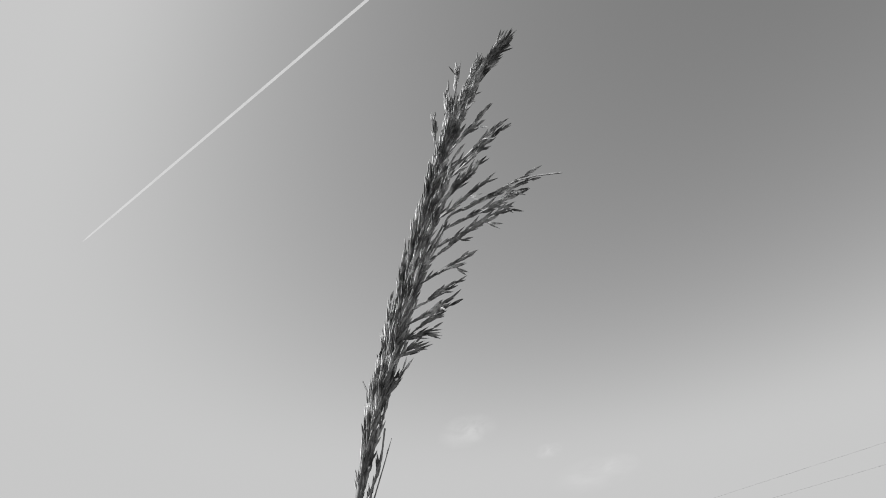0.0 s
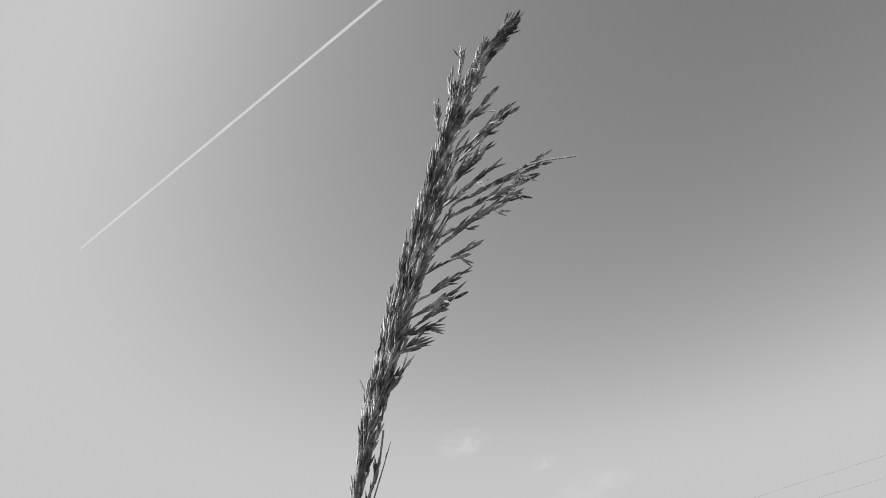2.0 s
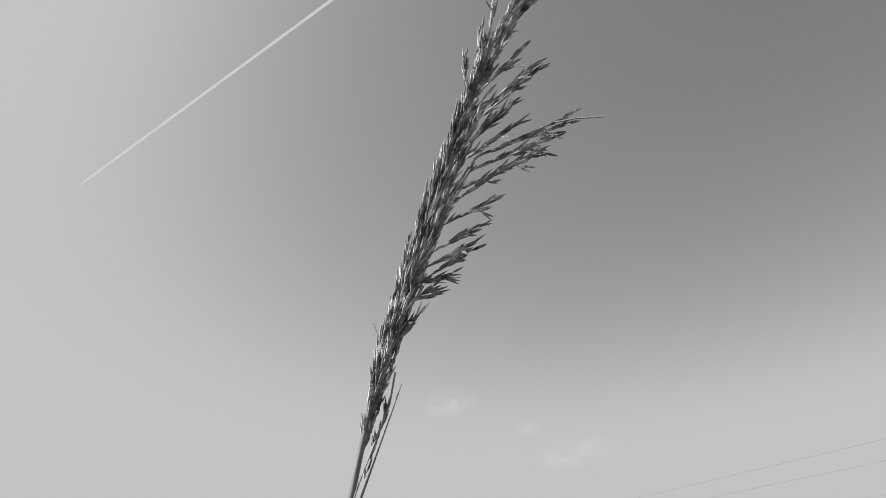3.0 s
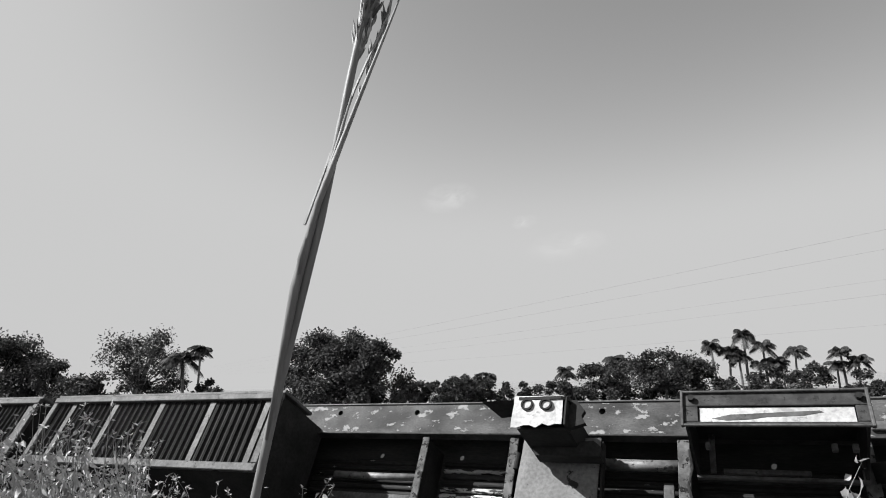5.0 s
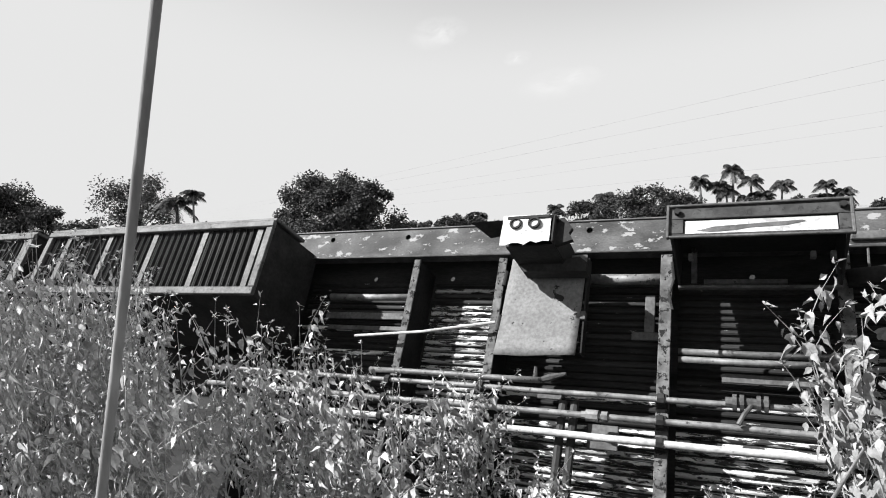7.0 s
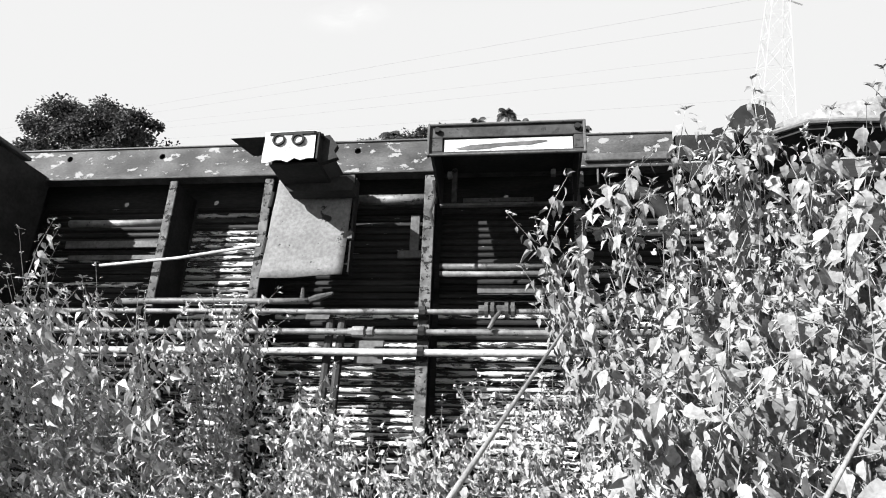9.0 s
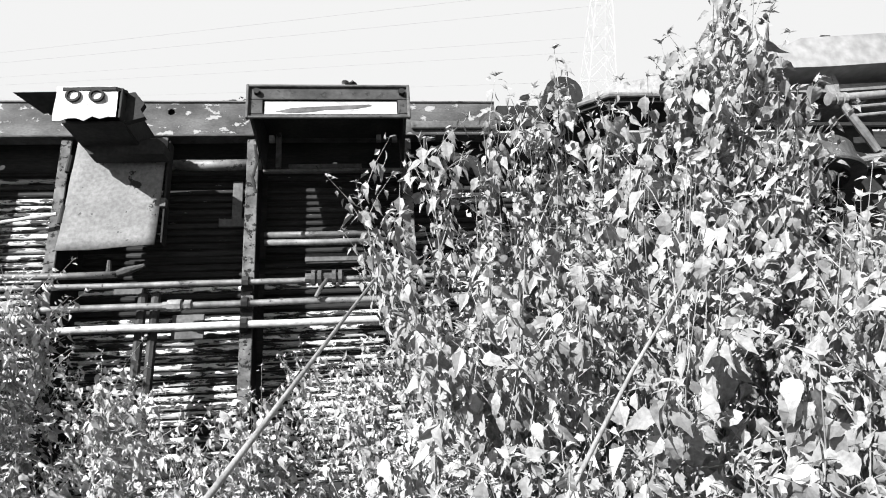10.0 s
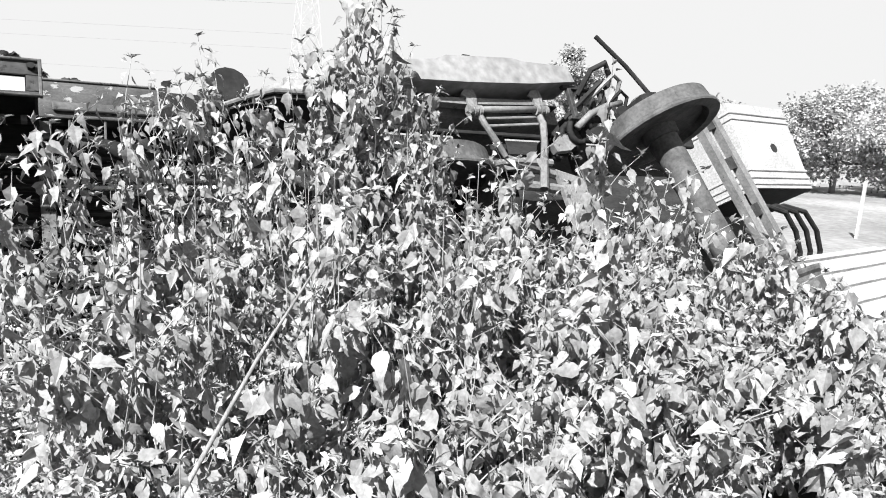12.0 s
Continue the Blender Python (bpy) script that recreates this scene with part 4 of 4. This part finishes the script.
for j, (x, y, tip) in enumerate(((1.7, 2.95, (1.79, 2.9, 1.79)), (1.85, 2.9, (1.93, 2.85, 1.66)), (1.3, 3.2, (1.28, 3.2, 1.44)), (2.0, 2.9, (2.08, 2.82, 1.50)), (0.95, 3.2, (0.86, 3.2, 1.33)), (1.1, 3.2, (1.1, 3.25, 1.36)),
                                    (1.5, 3.0, (1.55, 3, 1.40)), (0.75, 3.3, (0.28, 3.6, 1.08)), (0.8, 3.2, (0.34, 3.5, 0.78)), (0.9, 3.3, (0.62, 3.4, 1.29)), (2.6, 2.4, (2.75, 2.3, 1.42)), (2.4, 2.6, (2.45, 2.55, 1.25)), (0.8, 3.0, (0.45, 3.1, 0.95)), (2.05, 1.75, (2.1, 1.65, 1.02)), (1.6, 2.9, (1.66, 2.9, 1.56)), (1.75, 2.8, (1.84, 2.85, 1.64)), (1.9, 3.0, (1.86, 2.95, 1.72)), (1.7, 3.0, (1.72, 2.97, 1.68)), (1.95, 2.8, (2, 2.82, 1.48)), (1.45, 3.1, (1.45, 3.1, 1.42)), (1.2, 3.1, (1.2, 3.15, 1.43)), (0.7, 3.2, (0.62, 3.2, 1.20)), (2.85, 2.2, (2.95, 2.1, 1.23)), (3.0, 1.9, (3.1, 1.8, 0.98)), (1.72, 2.9, (1.76, 2.9, 1.74)), (1.82, 2.92, (1.82, 2.9, 1.58)), (1.78, 2.85, (1.7, 2.87, 1.60)), (2.05, 2.8, (2.12, 2.8, 1.36)), (1.0, 3.1, (0.98, 3.12, 1.38)), (1.35, 3.0, (1.36, 3, 1.42)), (2.9, 2.0, (3, 1.95, 1.00)), (3.05, 1.8, (3.15, 1.75, 0.93)), (3.1, 1.7, (3.2, 1.65, 0.86)), (3.2, 1.6, (3.27, 1.55, 0.79)), (3.25, 1.4, (3.32, 1.38, 0.72)), (3.3, 1.9, (3.4, 1.85, 0.87)))):
    weed("broadleaf_weed", on_ground(x, y), tip, 700 + j, leaf=0.078, shoots=13, pairs=14, low=0.45, high=0.97, spread=0.15, label="tall broad-leaved weed rising above the thicket", group="broadleaf thicket", bare=0.2, keep=keep)
single_leaves(keep[0], M_LEAF)

# finer weeds beside the louvred boxes
rl = random.Random(5)
for i in range(78):
    x, y = rl.uniform(-5.2, -1.3), rl.uniform(1.9, 3.7)
    top = 1.70 - 0.70 * min(max((x + 3.4) / 1.9, 0), 1) - 0.25 * max(0, y - 2.6)
    if x > -2.0 and y < 2.4:
        continue
    weed("tall_weed", on_ground(x, y), (x + rl.uniform(-.12, .12), y + rl.uniform(-.12, .12), top * rl.uniform(0.62, 0.98)), 300 + i, leaf=rl.uniform(0.048, 0.072), shoots=15, pairs=15, spread=0.22,
         mat=M_LEAF_SMALL, label="tall slender weed with small drooping leaves", group="slender weeds", bare=0.15, wide=0.9)
for j, (x, y, tip) in enumerate(((-2.9, 2.4, (-2.82, 2.36, 1.63)), (-3.05, 2.2, (-3.0, 2.15, 1.54)), (-2.5, 2.75, (-2.42, 2.76, 1.12)), (-2.3, 2.85, (-2.28, 2.87, 1.05)), (-2.15, 2.95, (-2.14, 2.95, 0.92)), (-1.9, 3.1, (-1.85, 3.17, 0.93)), (-1.7, 3.2, (-1.66, 3.25, 0.78)), (-2.75, 2.45, (-2.74, 2.4, 1.49)), (-2.95, 2.3, (-2.9, 2.28, 1.57)), (-2.85, 2.3, (-2.78, 2.33, 1.33)), (-3.1, 2.1, (-3.03, 2.05, 1.47)), (-2.7, 2.5, (-2.62, 2.5, 1.25)), (-3.0, 2.4, (-2.98, 2.32, 1.43)))):
    weed("tall_weed", on_ground(x, y), tip, 500 + j, leaf=0.065, shoots=10, pairs=13, spread=0.13, mat=M_LEAF_SMALL, label="tall slender weed with small drooping leaves", group="slender weeds", wide=0.7)

# low creepers at the foot of the underframe
rc = random.Random(8)
for i in range(130):
    x, y = rc.uniform(-2.2, 1.4), rc.uniform(1.7, 3.5)
    top = 0.12 + 0.22 * rc.random() + 0.25 * max(0, x - 0.2) - 0.1 * (3.5 - y)
    weed("creeping_weed", on_ground(x, y), (x + rc.uniform(-.2, .2), y + rc.uniform(-.2, .2), top), 900 + i, single=False, leaf=rc.uniform(0.035, 0.06), shoots=13, pairs=14, spread=0.2,
         mat=M_LEAF_SMALL, label="low creeping weed with small leaves", group="creeping weeds", bare=0.1, thick=0.003)

# dry stalks leaning across the thicket
for pts, t in (([(-0.75, 0.02, 0.02), (-0.45, 0.65, 0.28), (0.01, 1.58, 0.63), (0.35, 2.27, 0.893)], 0.010), ([(0.6, 1.55, 0.05), (0.86, 1.88, 0.36), (1.12, 2.1, 0.62), (1.42, 2.33, 0.885)], 0.008)):
    b = Vector(pts[0])
    g = Vector((b.x - 0.15, b.y - 0.25, ground_z(b.x - 0.15, b.y - 0.25)))
    s = tagged(part("dry_stalk", rod([g] + pts, [t * 1.1, t, t, t * 0.8, t * 0.4], 8), M_REED, smooth=True), "pale dry cane stalk leaning over weeds", "stalk", "dry stalks")

# ---- trees behind the wreck ----
def tree(name, x, y, top, width, seed, leaves=2600, clumps=26, leaf=0.5, label="", mat=M_TREE, low=0.2):
    r = random.Random(seed)
    z0 = ground_z(x, y)
    h = top - z0
    t = thing(name, Matrix.Translation((x, y, z0)), label, "tree", "trees behind the wreck")
    bm = bmesh.new()
    tube(bm, [(0, 0, 0), (0.02 * h, 0, h * 0.3), (0, 0, h * 0.6)], [0.03 * h, 0.022 * h, 0.012 * h], 8)
    cl = []
    for i in range(clumps):
        a, q = r.uniform(0, 2 * math.pi), r.random() ** 0.5
        hz = low + (0.93 - low) * r.random()
        wid = width / 2 * math.sqrt(max(0.05, 1 - ((hz - 0.45) / 0.56) ** 2))
        c = Vector((math.cos(a) * q * wid, math.sin(a) * q * wid * 0.7, h * hz))
        cl.append((c, min(width, h * 1.3) * r.uniform(0.075, 0.15)))
        tube(bm, [(0, 0, h * 0.3 * r.uniform(0.8, 1.3)), c * 0.5 + Vector((0, 0, h * 0.2)), c], [0.010 * h, 0.006 * h, 0.002 * h], 5)
    part("trunk", bm, M_BARK, t)
    fo = Foliage()
    for i in range(int(leaves * 2.4)):
        c, rad = cl[r.randrange(clumps)]
        d = Vector((r.gauss(0, 1), r.gauss(0, 1), r.gauss(0, 0.75)))
        d.z = d.z * 0.7 + 0.25
        p = c + d.normalized() * rad * min(abs(r.gauss(0, 0.45)) + 0.3, 1.0)
        fo.sliver(p, leaf_frame(d, r.uniform(-0.2, 0.9), r.uniform(-1, 1), r), leaf * 0.8 * r.uniform(0.6, 1.3), 1.5)
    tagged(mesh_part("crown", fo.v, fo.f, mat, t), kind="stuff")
    return t

def palm(x, y, top, seed, size=1.0):
    r = random.Random(seed)
    z0 = ground_z(x, y)
    t = thing("areca_palm", Matrix.Translation((x, y, z0)), "slender areca palm with drooping feathery fronds", "palm", "palms behind the wreck")
    h = top - z0 - 0.9 * size
    lean = r.uniform(-0.3, 0.3)
    part("trunk", rod([(0, 0, 0), (lean * 0.4, 0, h * 0.5), (lean, 0, h)], [0.12 * size, 0.10 * size, 0.08 * size], 7), M_BARK, t)
    for k in range(22):
        a = 2 * math.pi * k * 0.382 + r.uniform(-.3, .3)
        up = r.uniform(-0.3, 1.5)
        ln = 1.2 * size * (1.0 if r.random() < 0.7 else 0.7) * r.uniform(0.8, 1.1)
        o = Vector((math.cos(a), math.sin(a), 0))
        pts = [Vector((lean, 0, h)) + o * ln * s * math.cos(up * (1 - 0.3 * s)) + Vector((0, 0, ln * (s * math.sin(up) - 0.62 * s * s))) for s in (0, 0.25, 0.5, 0.75, 1.0)]
        vs, fs = [], []
        for i in range(18):
            s = 0.12 + 0.86 * i / 17
            p, d = along(pts, s)
            sd = d.cross(Vector((0, 0, 1))).normalized()
            ll = 0.62 * size * math.sin(math.pi * (0.15 + 0.75 * s))
            for sg in (1, -1):
                e = p + sd * sg * ll * 0.7 + d * ll * 0.5 + Vector((0, 0, -0.6 * ll))
                b = len(vs)
                vs += [tuple(p - d * 0.05 * size), tuple(p + d * 0.05 * size), tuple(e)]
                fs.append((b, b + 1, b + 2))
        for i in range(4):
            b = len(vs)
            q = Vector((0, 0, 0.03 * size))
            vs += [tuple(pts[i] - q), tuple(pts[i] + q), tuple(pts[i + 1] + q), tuple(pts[i + 1] - q)]
            fs.append((b, b + 1, b + 2, b + 3))
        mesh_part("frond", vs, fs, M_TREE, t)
    return t

EYE = Vector((0.09, 0.216, 1.6))
def away(x, z, k):
    """A place on the 55 m line, moved k times as far from the bank."""
    return 0.09 + (x - 0.09) * k, 0.216 + (55 - 0.216) * k, 1.6 + (z - 1.6) * k

for name, x, y, z, wd, sd, lv, cl, lf, lo, lab in (
        ("spreading_tree", -58.5, 33.1, 6.6, 10, 1, 11000, 60, 0.26, 0.2, "broad dark leafy tree by the field"),
        ("spreading_tree", -52.3, 33.6, 4.6, 4.5, 16, 3600, 26, 0.22, 0.2, "broad dark leafy tree by the field"),
        ("shrubby_tree", -48.3, 33.1, 3.5, 5, 2, 2600, 24, 0.22, 0.2, "low light-leaved tree among undergrowth"),
        ("shrubby_tree", -45.6, 32.6, 3.2, 4, 12, 2000, 20, 0.22, 0.2, "low light-leaved tree among undergrowth"),
        ("airy_tree", -41.0, 33.1, 6.3, 7.0, 3, 2600, 34, 0.20, 0.5, "open airy tree with sky between its limbs"),
        ("shrubby_tree", -41.0, 34.0, 3.1, 7, 13, 2600, 24, 0.22, 0.15, "low light-leaved tree among undergrowth"),
        ("shrubby_tree", -34.5, 33.1, 2.6, 3, 14, 1800, 14, 0.20, 0.2, "low light-leaved tree among undergrowth"),
        ("domed_tree", -35.2, 49.5, 6.7, 9.5, 5, 13000, 80, 0.27, 0.08, "dense dark domed tree behind the wreck"),
        ("domed_tree", -31.3, 49.0, 5.6, 7.0, 17, 8000, 50, 0.26, 0.08, "dense dark domed tree behind the wreck"),
        ("domed_tree", -40.0, 49.5, 3.9, 4, 15, 2600, 24, 0.26, 0.1, "dense dark domed tree behind the wreck")):
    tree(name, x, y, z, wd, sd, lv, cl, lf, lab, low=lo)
palm(-36.2, 33.0, 5.0, 4, 1.2)
palm(-35.3, 33.4, 5.2, 6, 0.8)
for px, pz, sz in ((-28.3, 2.2, 1.0), (-22.1, 3.0, 1.1), (-23.3, 2.6, 1.0), (-14.9, 3.2, 1.1), (-11.0, 4.1, 1.2), (-9.9, 3.4, 1.0), (-3.1, 4.9, 1.2), (-2.2, 4.3, 1.1), (-4.4, 3.4, 1.0), (-0.9, 5.6, 1.3), (-1.3, 4.0, 1.1), (0.45, 4.7, 1.2), (1.0, 3.4, 1.2), (2.3, 4.1, 1.0), (5.5, 3.9, 1.1), (6.2, 3.3, 1.1), (5.0, 3.0, 1.0), (-0.2, 3.2, 1.0)):
    x, y, z = away(px, pz, 1.3)
    palm(x, y, z, int(px * 10), sz)
for px, pz, wd, sd in ((-26, 2.0, 7, 31), (-24.4, 2.4, 5, 32), (-13, 2.8, 6, 33), (-10, 3.2, 7, 34), (-7, 4.2, 6.5, 35), (-5, 3.1, 6, 36), (-30.5, 2.1, 4, 37), (1.5, 2.4, 8, 38), (8, 2.0, 6, 39), (-18, 1.8, 8, 40)):
    x, y, z = away(px, pz, 1.25)
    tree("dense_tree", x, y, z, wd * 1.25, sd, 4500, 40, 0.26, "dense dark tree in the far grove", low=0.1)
# grove beyond the coach end
for x, y, z, wd, sd in ((31, 32.7, 7.5, 5, 51), (36, 27, 4.4, 9, 52), (41, 20.5, 5.6, 9, 53), (44, 17, 6.0, 10, 54), (50, 20, 5.0, 12, 55), (40, 25, 3.4, 8, 56)):
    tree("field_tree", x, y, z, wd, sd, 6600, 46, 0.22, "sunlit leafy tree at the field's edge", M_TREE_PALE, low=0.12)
post = tagged(part("concrete_post", slab([(-0.035, -0.035), (0.035, -0.035), (0.035, 0.035), (-0.035, 0.035)], -0.1, 1.6, lambda a, b, c: (a, b, c)), M_PALE), "pale concrete fence post in the field", "post")
post.matrix_world = pose(19.6, 8.9, ground_z(19.6, 8.9))

# ---- pylon and power lines ----
PY = Vector((40.3, 110, 0))
pylon = thing("power_pylon", Matrix.Translation((PY.x, PY.y, ground_z(PY.x, PY.y))), "tall steel lattice power pylon", "pylon")
def leg(z):
    return 3.1 - 2.2 * min(z / 30, 1)
for sx in (-1, 1):
    for sy in (-1, 1):
        part("leg", rod([(sx * leg(z), sy * leg(z), z) for z in (0, 10, 20, 30, 36)], 0.07, 4), M_PYLON, pylon)
zs = [0, 5, 10, 14.5, 19, 23, 27, 30]
for z0, z1 in zip(zs, zs[1:]):
    for sx, sy, tx, ty in ((-1, -1, 1, -1), (1, -1, 1, 1), (1, 1, -1, 1), (-1, 1, -1, -1)):
        bm = rod([(sx * leg(z0), sy * leg(z0), z0), (tx * leg(z1), ty * leg(z1), z1)], 0.03, 4)
        tube(bm, [(tx * leg(z0), ty * leg(z0), z0), (sx * leg(z1), sy * leg(z1), z1)], 0.03, 4)
        tube(bm, [(sx * leg(z1), sy * leg(z1), z1), (tx * leg(z1), ty * leg(z1), z1)], 0.03, 4)
        part("lattice", bm, M_PYLON, pylon)
for z in (24.5, 29, 34):
    part("crossarm", rod([(-5, -3.5, z), (0, 0, z + 0.8), (5, 3.5, z)], 0.12, 4), M_PYLON, pylon)
VAN = Vector((-0.7143, 0.6991, 0.0333))
for k, z0 in enumerate((24.6, 21.4, 16.4, 14.0, 9.0)):
    a = Vector((PY.x, PY.y, z0))
    b = Vector((0.15, 0.08, 1.72)) + VAN * 430 + Vector((0.7 * k, 0.7 * k, -1.2 * k))
    pts = [a.lerp(b, s / 12) - Vector((0, 0, 1.0 * math.sin(math.pi * s / 12))) for s in range(13)]
    tagged(part("power_line", rod(pts, 0.022 if k < 2 else 0.016, 5), M_WIRE), "thin dark overhead power line", "power line", "power lines")

# ---- contrail and small clouds ----
ta, tb = Vector((-3160, 1800, 2240)), Vector((-1110, 1800, 2952))
pts = [ta.lerp(tb, s) for s in (0, 0.02, 0.1, 0.3, 0.6, 1.0, 1.6, 2.4)]
tagged(part("contrail", rod(pts, [0.4, 4, 5.5, 6.5, 7, 7.5, 8, 8.5], 10), M_TRAIL, smooth=True), "straight white aircraft contrail high in the sky", "contrail", kind="structure")
def cloud(x, y, z, w, h, seed):
    """A thin sheet of vapour, slightly bowed."""
    bm = bmesh.new()
    g = [[bm.verts.new(((i / 10 - 0.5) * w, 12 * math.sin(i * 0.7 + seed) * 0.3 + 4 * math.sin(j), (j / 6 - 0.5) * h)) for j in range(7)] for i in range(11)]
    for i in range(10):
        for j in range(6):
            bm.faces.new((g[i][j], g[i + 1][j], g[i + 1][j + 1], g[i][j + 1]))
    ob = part("cloud", bm, M_CLOUD, smooth=True)
    ob.matrix_world = pose(x, y, z, 0, -6, 14)
    tagged(ob, "small faint white cloud", "cloud", "small clouds", kind="structure")
cloud(-395, 1500, 322, 220, 80, 1)
cloud(-350, 1500, 330, 120, 50, 4)
cloud(-705, 1500, 492, 170, 90, 2)
cloud(-685, 1500, 484, 60, 55, 5)
cloud(-495, 1500, 396, 75, 40, 3)

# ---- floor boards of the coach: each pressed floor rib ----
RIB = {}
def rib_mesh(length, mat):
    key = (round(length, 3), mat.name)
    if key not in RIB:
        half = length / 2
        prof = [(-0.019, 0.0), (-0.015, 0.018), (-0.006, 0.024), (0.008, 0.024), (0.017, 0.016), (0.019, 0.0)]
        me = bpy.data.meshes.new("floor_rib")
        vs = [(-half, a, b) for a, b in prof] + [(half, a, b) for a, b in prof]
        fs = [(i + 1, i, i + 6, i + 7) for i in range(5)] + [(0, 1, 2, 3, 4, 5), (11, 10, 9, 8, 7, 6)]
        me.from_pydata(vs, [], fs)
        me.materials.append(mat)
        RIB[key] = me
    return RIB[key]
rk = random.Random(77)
# lower ribs keep paint; towards the sill, shade is painted as dark rusty ribs
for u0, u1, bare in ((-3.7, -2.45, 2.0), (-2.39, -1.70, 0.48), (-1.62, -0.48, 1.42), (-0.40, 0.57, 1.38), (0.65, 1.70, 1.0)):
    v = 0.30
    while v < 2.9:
        ob = new("floor_rib", rib_mesh(u1 - u0 - 0.02, M_BARE_SHADED if rk.random() < (0.82 if v < bare else 0.15) else M_SLAT))
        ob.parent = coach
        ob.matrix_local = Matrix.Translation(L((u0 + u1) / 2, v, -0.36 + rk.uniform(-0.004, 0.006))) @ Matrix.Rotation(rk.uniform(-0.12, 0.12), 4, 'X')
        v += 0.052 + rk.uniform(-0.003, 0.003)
